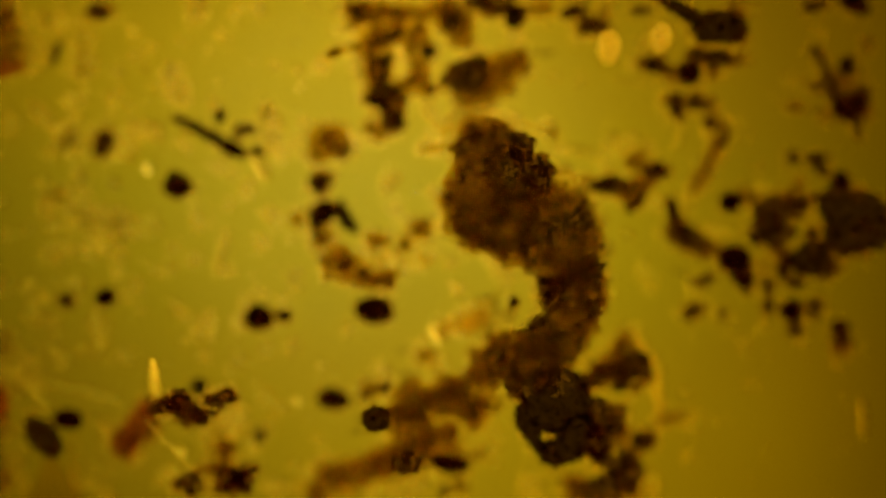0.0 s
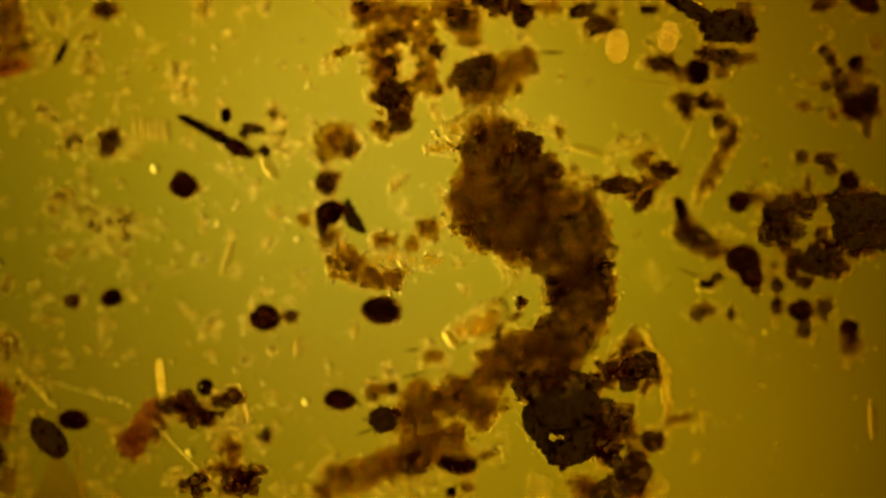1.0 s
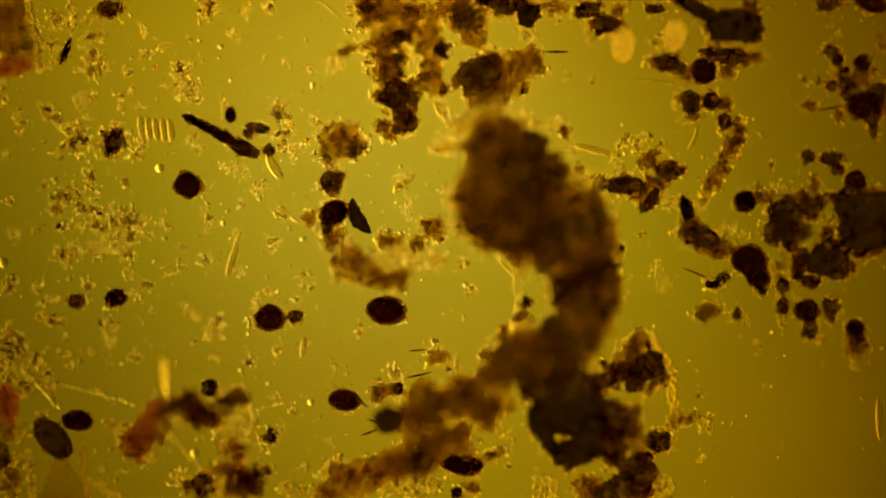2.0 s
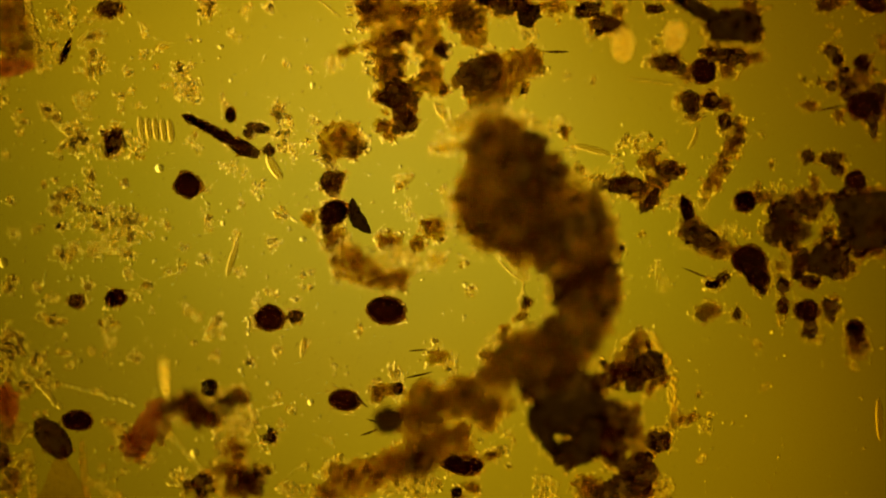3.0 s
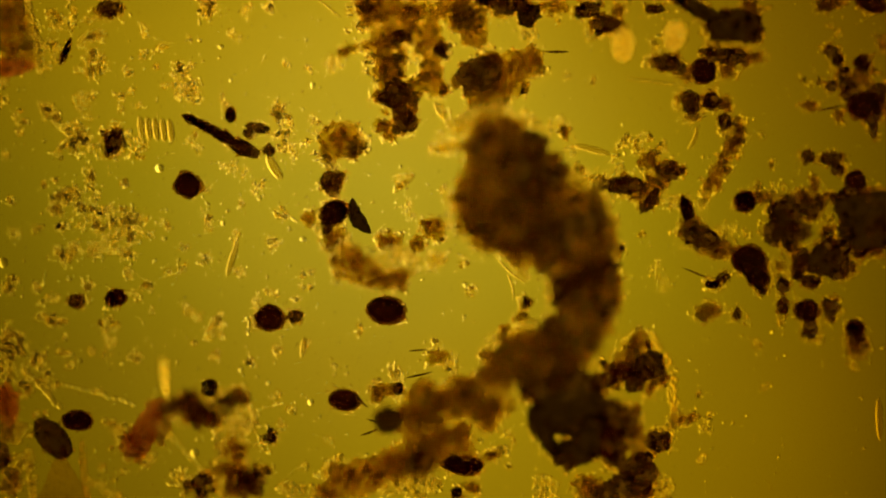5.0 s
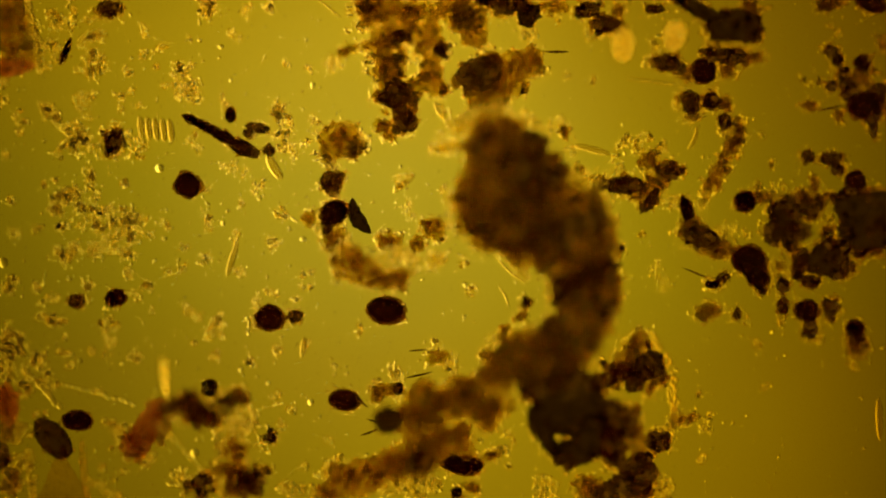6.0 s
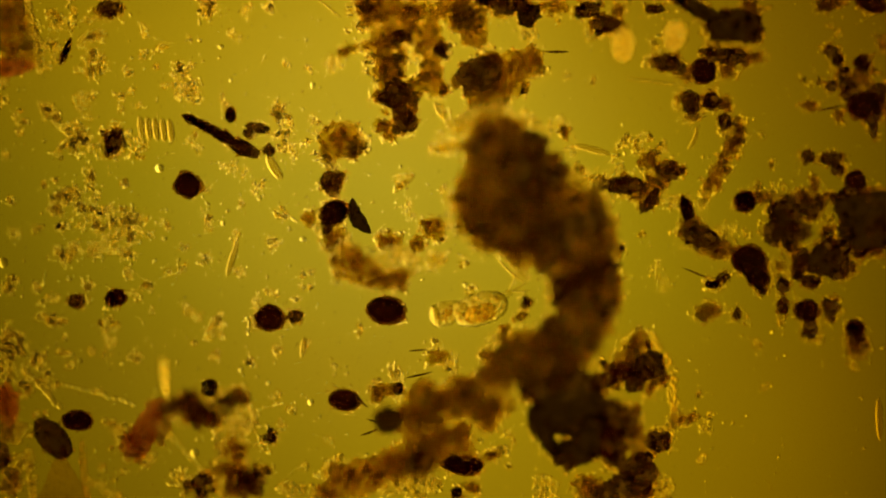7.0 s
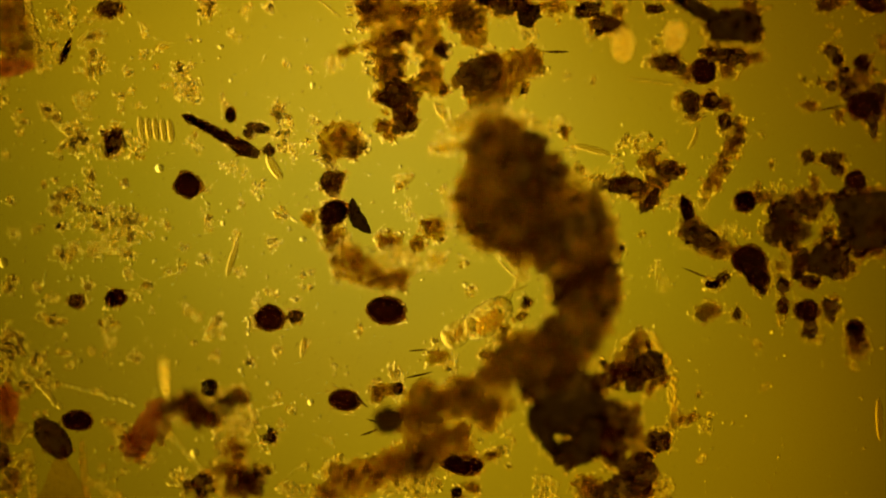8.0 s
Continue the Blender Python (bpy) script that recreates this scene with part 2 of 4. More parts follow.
# ---- sediment ----
def clump(name, label, category, rows, seed, group="", grain=1.0, fringe=1.0, ragged=True):
    """A clump of lobes. Rows: x, y, half length, half width, turn, height of its middle, half height, tone."""
    rng = np.random.default_rng(seed)
    x0, y0 = rows[0][0], rows[0][1]
    top = thing(name, x0, y0, label, category, group)
    pts, sizes, tones, flocs = {}, {}, {}, {}
    crumbs = []
    for x, y, rx, ry, turn, z, rz, tone in rows:
        for _ in range(3 if ragged and tone in ("brown", "dense") and min(rx, ry) > 15 else 0):
            a, k = rng.uniform(0, 2 * math.pi), rng.uniform(0.22, 0.42)
            c, s = math.cos(radians(turn)), math.sin(radians(turn))
            px, py = 0.92 * rx * math.cos(a), 0.92 * ry * math.sin(a)
            m = math.sqrt(rx * ry) * k
            crumbs.append((x + px * c - py * s, y - px * s - py * c, m * rng.uniform(0.8, 1.4), m, rng.uniform(0, 180), max(8, z * rng.uniform(0.6, 1.0)),
                           min(rz * 0.6, m), str(rng.choice(("brown", "brown", "pale", tone)))))
    for x, y, rx, ry, turn, z, rz, tone in [*rows, *crumbs]:
        core, mat = GRAIN_OF[tone]
        lift = 2.2 * max(0.0, z - 18)
        if lift > 0:
            rz *= 1 + 0.8 * min(1.0, lift / 45)
            z += lift
        lobe = top
        r = math.sqrt(rx * ry)
        loose = tone in ("brown", "dense") and lift > 15
        c, s = math.cos(radians(turn)), math.sin(radians(turn))
        bits = []
        if loose:
            # a heap of small uneven lumps with gaps between them
            for _ in range(int(min(22, max(5, r / 3.2)))):
                e = rng.normal(size=3)
                e *= 0.86 * rng.uniform() ** 0.4 / np.linalg.norm(e)
                m = r * rng.uniform(0.16, 0.36)
                bits.append((e[0] * rx * c - e[1] * ry * s, e[0] * rx * s + e[1] * ry * c, e[2] * rz, m * rng.uniform(1.0, 1.5), m, m * 0.9, rng.uniform(0, 180), 0.8))
        else:
            shells = (0.9, 0.7) if tone == "black" and lift > 0 else SHELLS[tone]
            bits = [(0, 0, 0, rx * k, ry * k, rz * k, turn, ROUGH[tone] if lift <= 0 or tone != "black" else 0.6 if ragged else 0.2) for k in shells]
        for i, (ex, ey, ez, ra, rb, rc, way, rough) in enumerate(bits):
            fine = LUMP if i == 0 and not loose and rx * ry > (150 if tone == "black" else 600) else FLOC if loose and rb < 12 else ROUND
            v, f = lump(rng, ra, rb, rc, way, rough, fine, 1.35 if tone in ("dense", "brown") else 1.0)
            v += np.array(((x - x0 + ex) * U, (y0 - y + ey) * U, (z + ez) * U))
            v[:, 2] = np.maximum(v[:, 2], (2.4 - 1.8 * rb / ry) * U)
            made = part("kernel" if i else "lobe", mesh_of("lobe", v, f, M_RIND if tone == "black" and i < 3 and lift <= 0 else core), lobe)
            lobe = made if i == 0 else lobe
        # soft flocs in and round the lobe, in uneven swarms
        size = min(5.8, 2.6 + 0.045 * r)
        n = max(10, int(FLOCS[tone] * (1.3 if lift > 40 else 0.72) * rx * ry / size ** 2))
        d = rng.normal(size=(3 * n, 3))
        d *= (rng.uniform(0, 1, 3 * n) ** (0.3 if tone == "black" else 0.42) / np.linalg.norm(d, axis=1))[:, None]
        o = Vector(rng.uniform(-50, 50, 3))
        gap = np.array([noise.fractal(Vector((e[0] * rx, e[1] * ry, e[2] * rz)) / min(13 if loose else 26, 0.8 * r + 4) + o, 0.9, 2.0, 3) for e in d])
        far = np.linalg.norm(d, axis=1)
        if ragged:
            d = d[gap > 0.9 * far ** 2 - (0.45 if loose else 0.75)]
        tall = rz * (1.5 if tone != "pale" and lift < 40 else 1.0)
        q = (d * (rx * 1.03, ry * 1.03, tall))[:n]
        c, s = math.cos(radians(turn)), math.sin(radians(turn))
        q = np.column_stack((q[:, 0] * c - q[:, 1] * s + x - x0, q[:, 0] * s + q[:, 1] * c + y0 - y, q[:, 2] + z))
        q[:, 2] = np.maximum(q[:, 2], 2.5)
        flocs.setdefault(FLOC_OF[tone], []).append(np.column_stack((q, size * rng.gamma(5.0, 0.2, len(q)).clip(0.45, 1.9))))
        # beads of slime: most of them along the outline, in small swarms that stick out from it
        mid = np.array((x - x0, y0 - y))
        n = int(fringe * BEADS * (r * r * 0.05 + 2.6 * r if tone == "pale" else r * r * 0.008 + (2.9 if ragged else 1.2) * r) * ((0.5 if tone == "dense" else 1.0) if lift > 40 else 1.5 if tone == "black" else 1.0))
        off = q[:, :2] - mid
        bins = max(8, int(r * 0.9))
        slot = ((np.arctan2(off[:, 1], off[:, 0]) / (2 * math.pi) + 0.5) * bins).astype(int) % bins
        dist = np.linalg.norm(off, axis=1)
        rim = np.array([np.quantile(dist[slot == k], 0.93) + 0.5 * size if (slot == k).any() else 0.0 for k in range(bins)])
        rim = np.maximum(rim, 0.55 * r)
        swarm = rng.gamma(1.8, 1.0, bins) * rim
        n_rim = int(n * (0.45 if tone == "pale" or lift > 40 else 0.82))
        k = rng.choice(bins, n_rim, p=swarm / swarm.sum())
        a = ((k + rng.uniform(0, 1, n_rim)) / bins - 0.5) * 2 * math.pi
        e = rim[k] + rng.normal(size=n_rim) * 1.8 + rng.exponential(2.4 if ragged else 0.6, n_rim) * np.where(rng.uniform(0, 1, n_rim) < 0.08, 3.0, 1.0) + (-1.5 if tone == "pale" else 0.2)
        w = np.column_stack((e * np.cos(a) + mid[0], e * np.sin(a) + mid[1], z + rng.uniform(-0.6, 0.6, n_rim) * rz))
        d = rng.normal(size=(n - n_rim, 3))
        d /= np.linalg.norm(d, axis=1)[:, None]
        w = np.concatenate((w, q[rng.integers(0, len(q), n - n_rim)] + d * size * rng.uniform(0.5, 1.1, n - n_rim)[:, None]))
        if lift < 40:
            w[:, 2] = rng.uniform(2, min(2.2 * z + 4, 26), n)
        else:
            w[:, 2] = z * rng.uniform(0.4, 1.15, n)
        w[:, 2] = np.maximum(w[:, 2], 1.5)
        pts.setdefault(tone, []).append(w)
        sizes.setdefault(tone, []).append(grain * (1.25 if lift > 40 else 1.18 if tone == "pale" else 1.05) * rng.gamma(6.0, 0.29, n).clip(0.9, 3.3))
        tones[tone] = mat
    for tone, q in flocs.items():
        q = np.concatenate(q)
        part("floc", scatter("floc", q[:, :3], q[:, 3], M_FLOC[tone], rng, BIT, 0.2), top, "", "stuff")
    for tone in pts:
        part("crust", scatter("crust", np.concatenate(pts[tone]), np.concatenate(sizes[tone]), tones[tone], rng, SEED, 0.04, 1.5), top, "", "stuff")
    return top


BEADS = 1.7


B, DK, PL, BK, RU = "brown", "dense", "pale", "black", "russet"

# the great crescent that lies over the others
clump("sediment_clump", "large crescent clump of dark brown decayed sediment", "sediment", [
    (920, 335, 95, 92, 0, 62, 34, B), (888, 270, 56, 44, 10, 64, 30, B), (848, 350, 46, 62, 0, 56, 28, B), (800, 372, 14, 34, 0, 46, 14, PL),
    (985, 385, 72, 88, 10, 60, 34, B), (1038, 458, 54, 78, 0, 58, 32, B), (1040, 545, 46, 72, 5, 58, 30, B),
    (1005, 612, 60, 46, 0, 62, 26, B), (1060, 470, 26, 60, 5, 54, 22, DK), (915, 305, 74, 62, 10, 60, 26, DK), (1022, 435, 54, 76, 5, 58, 26, DK), (1040, 545, 46, 66, 5, 56, 24, DK), (985, 612, 58, 42, 0, 60, 20, DK), (958, 452, 28, 30, 0, 56, 20, B), (872, 430, 46, 22, -10, 54, 18, B), (918, 445, 34, 28, -30, 50, 20, B), (976, 436, 34, 38, 0, 52, 22, DK), (965, 598, 34, 22, 20, 52, 20, B), (904, 648, 44, 24, 35, 54, 20, B), (1030, 560, 34, 50, 0, 50, 24, DK), (950, 622, 62, 40, 20, 66, 24, B), (908, 610, 40, 22, 42, 56, 20, B), (872, 648, 32, 18, 32, 50, 18, B), (998, 505, 26, 48, -8, 54, 20, DK), (1052, 505, 36, 70, 0, 56, 26, DK), (1008, 405, 48, 56, 0, 58, 26, DK), (1040, 400, 28, 50, -20, 54, 22, DK), (935, 415, 34, 26, 0, 50, 20, DK), (940, 640, 50, 34, 10, 58, 22, DK), (1010, 592, 50, 38, 0, 56, 22, DK), (962, 302, 44, 42, 0, 58, 24, DK), (890, 660, 52, 36, 28, 64, 24, B),
    (812, 232, 42, 22, 20, 46, 18, PL), (800, 262, 40, 14, 5, 44, 14, PL), (780, 264, 24, 8, 8, 42, 10, PL), (860, 258, 32, 28, 0, 56, 20, B), (846, 206, 40, 12, 8, 42, 12, PL), (930, 214, 34, 12, -12, 42, 12, PL), (900, 262, 62, 36, 0, 60, 24, DK), (880, 225, 50, 20, 0, 54, 16, B), (945, 320, 50, 50, 0, 60, 26, DK), (1042, 380, 24, 40, -20, 52, 20, B), (1075, 430, 16, 44, -8, 44, 16, B), (1084, 510, 14, 50, 4, 44, 16, B), (838, 400, 30, 34, 0, 52, 18, B), (888, 408, 44, 36, 0, 56, 20, B), (894, 380, 36, 38, 0, 60, 20, DK), (880, 205, 58, 22, 0, 46, 18, PL)], 1)
clump("sediment_crumb", "golden grains along the crescent's outer foot", "sediment", [
    (1086, 352, 12, 20, -20, 12, 9, PL), (1076, 388, 9, 16, 0, 12, 9, PL), (1092, 452, 9, 12, 0, 13, 10, B), (1090, 478, 9, 16, 0, 12, 9, PL), (1084, 520, 8, 20, 0, 12, 9, PL), (1026, 300, 12, 9, -30, 12, 9, B),
    (1012, 268, 12, 14, 0, 12, 9, PL), (1078, 560, 8, 16, 0, 12, 9, PL), (1100, 440, 8, 9, 0, 9, 7, DK), (1060, 322, 16, 14, 0, 16, 10, B)], 28, "", 0.85)
clump("sediment_crumb", "golden grains along the crescent's inner edge", "sediment", [
    (893, 447, 16, 8, -35, 12, 9, PL), (912, 463, 14, 9, -40, 14, 10, B), (926, 482, 8, 14, 30, 14, 10, B), (974, 505, 7, 12, -20, 16, 10, B), (984, 524, 6, 12, 10, 14, 10, B),
    (922, 560, 14, 9, 35, 14, 10, B), (893, 585, 14, 10, 45, 16, 10, B), (872, 604, 14, 9, 45, 14, 10, PL), (858, 626, 12, 12, 0, 14, 10, B), (930, 536, 13, 12, 0, 38, 10, DK)], 27, "", 0.85)
clump("sediment_clump", "black dense lump of sediment with ragged edges", "sediment", [
    (1004, 716, 64, 42, -12, 54, 28, BK), (985, 730, 40, 34, 20, 50, 22, BK), (1030, 710, 40, 34, -20, 54, 22, BK), (985, 662, 62, 50, 0, 58, 30, DK), (1014, 800, 37, 23, 8, 46, 22, BK), (1002, 806, 26, 18, 20, 40, 16, BK),
    (960, 744, 25, 37, 12, 46, 22, BK), (966, 752, 20, 26, 12, 44, 16, BK), (1034, 760, 31, 34, 0, 50, 24, BK), (1030, 772, 22, 24, 0, 44, 16, BK), (1084, 748, 38, 42, 0, 50, 24, DK), (1086, 800, 30, 32, 0, 42, 22, DK), (938, 694, 22, 18, -20, 50, 16, DK), (1056, 684, 28, 20, 20, 48, 16, DK),
    (1044, 796, 22, 20, 0, 40, 16, BK), (976, 790, 20, 14, -40, 42, 14, BK), (1118, 768, 22, 26, 0, 40, 14, B), (1064, 728, 26, 26, 0, 46, 16, BK), (1110, 735, 24, 18, 30, 40, 14, B), (1076, 776, 24, 24, 0, 44, 16, DK), (998, 763, 12, 8, 20, 44, 10, BK), (1004, 785, 14, 8, 0, 44, 10, BK), (1050, 740, 30, 26, 0, 48, 18, DK), (1128, 742, 16, 12, 0, 36, 10, PL), (1008, 826, 12, 9, 0, 36, 10, DK)], 2)
clump("sediment_clump", "loose brown sediment trailing from the dark lump", "sediment", [
    (808, 704, 62, 32, 25, 44, 22, B), (832, 688, 44, 22, 25, 46, 20, B), (775, 712, 36, 22, 25, 40, 18, B), (860, 725, 56, 30, 10, 40, 20, B), (742, 735, 48, 56, 0, 36, 22, B),
    (790, 770, 62, 34, 0, 34, 20, B), (720, 812, 66, 40, 25, 30, 20, B), (640, 845, 76, 36, 20, 22, 16, B),
    (580, 872, 36, 22, 0, 18, 12, PL), (735, 862, 45, 28, 0, 12, 10, PL)], 3)
clump("sediment_clump", "dark ragged sediment clump beside a beaded filament", "sediment", [
    (1138, 660, 40, 36, 0, 30, 24, DK), (1150, 645, 26, 24, 0, 26, 20, BK), (1085, 664, 30, 26, 0, 28, 20, DK), (1112, 650, 34, 28, 0, 30, 20, B),
    (1130, 604, 20, 20, 0, 18, 14, B), (1136, 582, 12, 10, 0, 12, 9, PL), (1112, 622, 14, 14, 0, 20, 14, B)], 4)
clump("sediment_clump", "loose brown crumbs of sediment in a heap", "sediment", [
    (1130, 838, 38, 42, 0, 22, 18, DK), (1090, 868, 40, 30, 0, 26, 20, DK), (1040, 862, 24, 28, 0, 20, 18, B),
    (968, 862, 28, 24, 0, 14, 12, PL), (1160, 782, 24, 22, 0, 18, 14, DK), (1175, 860, 26, 28, 0, 14, 12, PL),
    (1185, 760, 14, 20, 0, 14, 12, PL)], 5)
clump("sediment_crumb", "small brown crumb of sediment with spiky bits", "sediment", [
    (1215, 742, 28, 10, 10, 10, 8, B), (1245, 758, 12, 8, -40, 8, 6, PL), (1255, 738, 8, 10, 0, 8, 6, PL)], 6)

# the cluster at the top
clump("sediment_clump", "brown ragged cluster of decayed plant matter", "sediment", [
    (680, 20, 48, 26, 0, 24, 20, B), (742, 52, 52, 32, -10, 28, 18, B), (678, 78, 42, 28, 15, 34, 18, B),
    (690, 118, 34, 28, 0, 30, 18, B), (768, 135, 20, 44, 8, 24, 16, B), (655, 112, 14, 26, 0, 16, 12, PL),
    (805, 20, 36, 26, 0, 24, 18, B), (838, 52, 28, 36, 15, 20, 16, B), (735, 95, 30, 26, 0, 20, 14, PL), (702, 72, 46, 13, 32, 30, 14, DK), (694, 118, 26, 20, 0, 28, 14, DK), (652, 16, 30, 16, 0, 26, 14, DK), (640, 44, 12, 14, 0, 12, 9, PL), (822, 28, 24, 26, 10, 24, 14, DK), (738, 18, 40, 16, 0, 26, 14, B)], 7)
clump("plant_fragment", "dark brown lump of plant matter", "plant fragment", [
    (708, 178, 42, 44, 10, 26, 22, DK), (720, 215, 24, 24, 0, 20, 16, DK), (735, 155, 28, 20, 40, 22, 14, B)], 8)
clump("mineral_grain", "dark brown angular grain", "grain", [(780, 88, 17, 18, 0, 16, 14, DK)], 9, "dark grains")
clump("sediment_clump", "dark sediment at the rim of the drop", "sediment", [
    (905, 8, 58, 18, 0, 26, 18, DK), (935, 26, 22, 20, 0, 22, 16, BK), (862, 2, 24, 12, 0, 20, 12, DK),
    (985, 12, 26, 14, 0, 18, 12, B)], 10)
clump("sediment_clump", "brown flake of sediment with a golden crust", "sediment", [
    (848, 132, 46, 36, 15, 24, 18, DK), (905, 130, 38, 42, 0, 22, 16, B), (938, 108, 26, 30, 0, 16, 14, B),
    (868, 165, 44, 24, 10, 18, 14, B), (935, 60, 22, 12, -15, 12, 10, PL), (880, 190, 36, 14, 0, 22, 12, PL)], 11)
clump("sediment_crumb", "faint golden wisp of fine sediment", "sediment", [
    (612, 92, 28, 10, 25, 40, 16, B), (584, 112, 16, 6, 15, 38, 10, PL), (598, 120, 16, 10, 20, 30, 26, PL), (640, 85, 16, 12, 0, 36, 24, PL)], 12, "", 0.8, 0.7)

# the chain of crumbs beside the crescent
clump("sediment_clump", "golden brown granular flake of sediment", "sediment", [
    (600, 250, 42, 36, 20, 14, 12, B), (575, 280, 22, 26, 0, 12, 10, PL), (640, 250, 22, 26, 0, 10, 10, PL),
    (678, 222, 22, 14, -20, 12, 10, B), (690, 240, 16, 12, 0, 10, 9, B)], 13)
clump("mineral_grain", "dark brown grain with a bright rim", "grain", [(585, 322, 23, 23, 0, 14, 13, DK)], 14, "dark grains")
clump("sediment_clump", "pair of dark brown curled crumbs", "sediment", [
    (592, 376, 26, 20, 25, 16, 14, BK), (580, 398, 12, 18, 0, 14, 12, DK), (592, 420, 26, 20, 0, 14, 12, B),
    (548, 388, 14, 14, 0, 10, 9, B), (575, 405, 16, 24, 0, 8, 8, PL)], 15)
clump("sediment_clump", "soft brown band of floating sediment", "sediment", [
    (625, 465, 34, 34, -30, 44, 18, B), (672, 492, 42, 22, -15, 46, 16, B), (610, 440, 22, 20, 0, 40, 14, PL),
    (705, 492, 22, 22, 0, 40, 14, B), (760, 462, 50, 16, 22, 42, 12, PL), (690, 455, 40, 22, 0, 44, 10, PL)], 16)
clump("sediment_crumb", "round brown crumb with a golden crust", "sediment", [
    (770, 405, 23, 24, 0, 18, 14, B)], 17, "round crumbs")
clump("sediment_crumb", "round brown crumb with a golden crust", "sediment", [(690, 424, 26, 20, 10, 30, 14, B)], 18, "round crumbs")
clump("sediment_crumb", "round brown crumb with a golden crust", "sediment", [(738, 432, 15, 17, 0, 20, 12, B)], 19, "round crumbs")
clump("seed", "black oval seed lying below the sediment band", "seed", [(684, 549, 33, 24, -5, 18, 17, BK), (706, 566, 12, 10, 0, 10, 8, PL)], 20, "dark grains", 0.8, 1.4, ragged=False)
clump("seed", "black round seed in the brown trail", "seed", [(688, 743, 27, 25, 0, 60, 22, BK)], 21, "dark grains", 0.7, 0.6, ragged=False)
clump("seed", "black oblong seed with small crumbs", "seed", [
    (818, 822, 36, 18, -8, 18, 16, BK), (872, 806, 24, 10, 18, 10, 8, B), (888, 798, 14, 14, 0, 10, 8, PL)], 22)
clump("mineral_grain", "dark grain in the brown trail", "grain", [(742, 818, 28, 24, 0, 62, 20, DK)], 23, "dark grains")
clump("sediment_crumb", "brown crumb at the rim of the drop", "sediment", [
    (680, 690, 24, 16, 10, 14, 12, B), (705, 688, 12, 14, 0, 14, 12, DK), (698, 655, 14, 20, 0, 8, 7, PL), (668, 702, 14, 14, 0, 10, 9, B)], 24)
clump("sediment_crumb", "golden brown crumb beside the trail", "sediment", [
    (775, 632, 24, 14, 15, 14, 12, B), (800, 650, 18, 16, 0, 14, 10, PL)], 25)
clump("sediment_crumb", "golden granular crumbs under the dark seed", "sediment", [
    (835, 862, 22, 12, -15, 12, 10, B), (808, 872, 10, 10, 0, 10, 9, BK), (770, 855, 20, 18, 0, 8, 7, PL), (590, 832, 34, 26, 20, 8, 7, PL)], 26)

# upper right
clump("plant_fragment", "black club-shaped plant fragment", "plant fragment", [
    (1298, 44, 42, 28, -8, 40, 22, BK), (1284, 58, 30, 18, 10, 38, 16, BK), (1322, 52, 24, 24, 0, 36, 16, BK), (1330, 30, 16, 12, 0, 24, 10, B), (1340, 68, 12, 10, 0, 22, 9, B), (1242, 22, 46, 14, -26, 38, 12, BK), (1205, 4, 26, 12, -26, 36, 10, DK), (1330, 50, 22, 26, 0, 34, 14, DK),
    (1262, 48, 24, 16, 0, 36, 14, DK), (1325, 22, 20, 16, 0, 18, 14, B)], 30)
clump("mineral_grain", "black round grain with a smooth edge", "grain", [(1245, 126, 21, 22, 0, 18, 17, BK)], 31, "dark grains", 0.7, 0.4)
clump("sediment_clump", "golden brown granular sediment round a clear cell", "sediment", [
    (1180, 112, 32, 18, -10, 14, 12, DK), (1162, 90, 12, 26, 0, 10, 9, PL), (1190, 62, 28, 26, 0, 30, 10, PL),
    (1256, 92, 22, 20, 0, 26, 16, DK), (1292, 100, 34, 18, 0, 22, 14, DK), (1328, 104, 26, 12, 10, 18, 10, B), (1285, 128, 14, 14, 0, 14, 10, B),
    (1215, 130, 16, 14, 0, 12, 10, B)], 32)
clump("sediment_clump", "brown crumbs hanging together", "sediment", [
    (1222, 182, 20, 27, 5, 14, 12, DK), (1258, 180, 18, 18, 0, 14, 12, DK), (1285, 184, 9, 22, 0, 10, 8, B), (1284, 216, 15, 17, 0, 12, 10, DK),
    (1232, 206, 14, 8, 0, 10, 8, PL)], 33)
clump("sediment_clump", "brown granular crumb at the drop's rim", "sediment", [
    (1072, 42, 30, 18, 0, 20, 14, DK), (1042, 18, 26, 18, 0, 18, 12, DK), (1045, 60, 14, 18, 0, 12, 10, PL), (1095, 18, 14, 14, 0, 12, 10, B)], 34)
clump("sediment_crumb", "small brown crumb at the drop's rim", "sediment", [(1160, 16, 22, 10, 0, 14, 10, DK)], 35)

# between the crescent and the cluster at the side
clump("sediment_crumb", "golden brown crumb clinging to the crescent", "sediment", [(990, 222, 18, 18, 30, 12, 10, PL), (1000, 232, 12, 12, 0, 12, 10, B)], 40)
clump("sediment_clump", "golden crust with a brown lump", "sediment", [
    (1104, 328, 42, 19, 0, 24.8, 14, DK), (1182, 303, 28, 17, -10, 24.8, 14, DK), (1150, 356, 13, 32, -38, 24.8, 12, DK), (1160, 322, 26, 16, 20, 24, 12, B),
    (1130, 345, 20, 18, 0, 26, 12, B), (1150, 283, 22, 20, 0, 14, 10, B), (1092, 290, 10, 26, 0, 10, 8, PL), (1104, 252, 18, 12, 30, 10, 8, PL), (1140, 243, 22, 10, -10, 10, 8, PL), (1172, 262, 14, 13, 0, 10, 8, PL),
    (1130, 262, 12, 14, 0, 10, 8, PL), (1070, 340, 16, 20, 0, 16, 10, PL)], 41)
clump("sediment_crumb", "curved brown crumb with a clear bubble", "sediment", [
    (1216, 372, 11, 25, 14, 12, 10, BK), (1192, 356, 18, 15, 0, 10, 9, PL), (1240, 362, 8, 14, 0, 10, 8, PL)], 42)
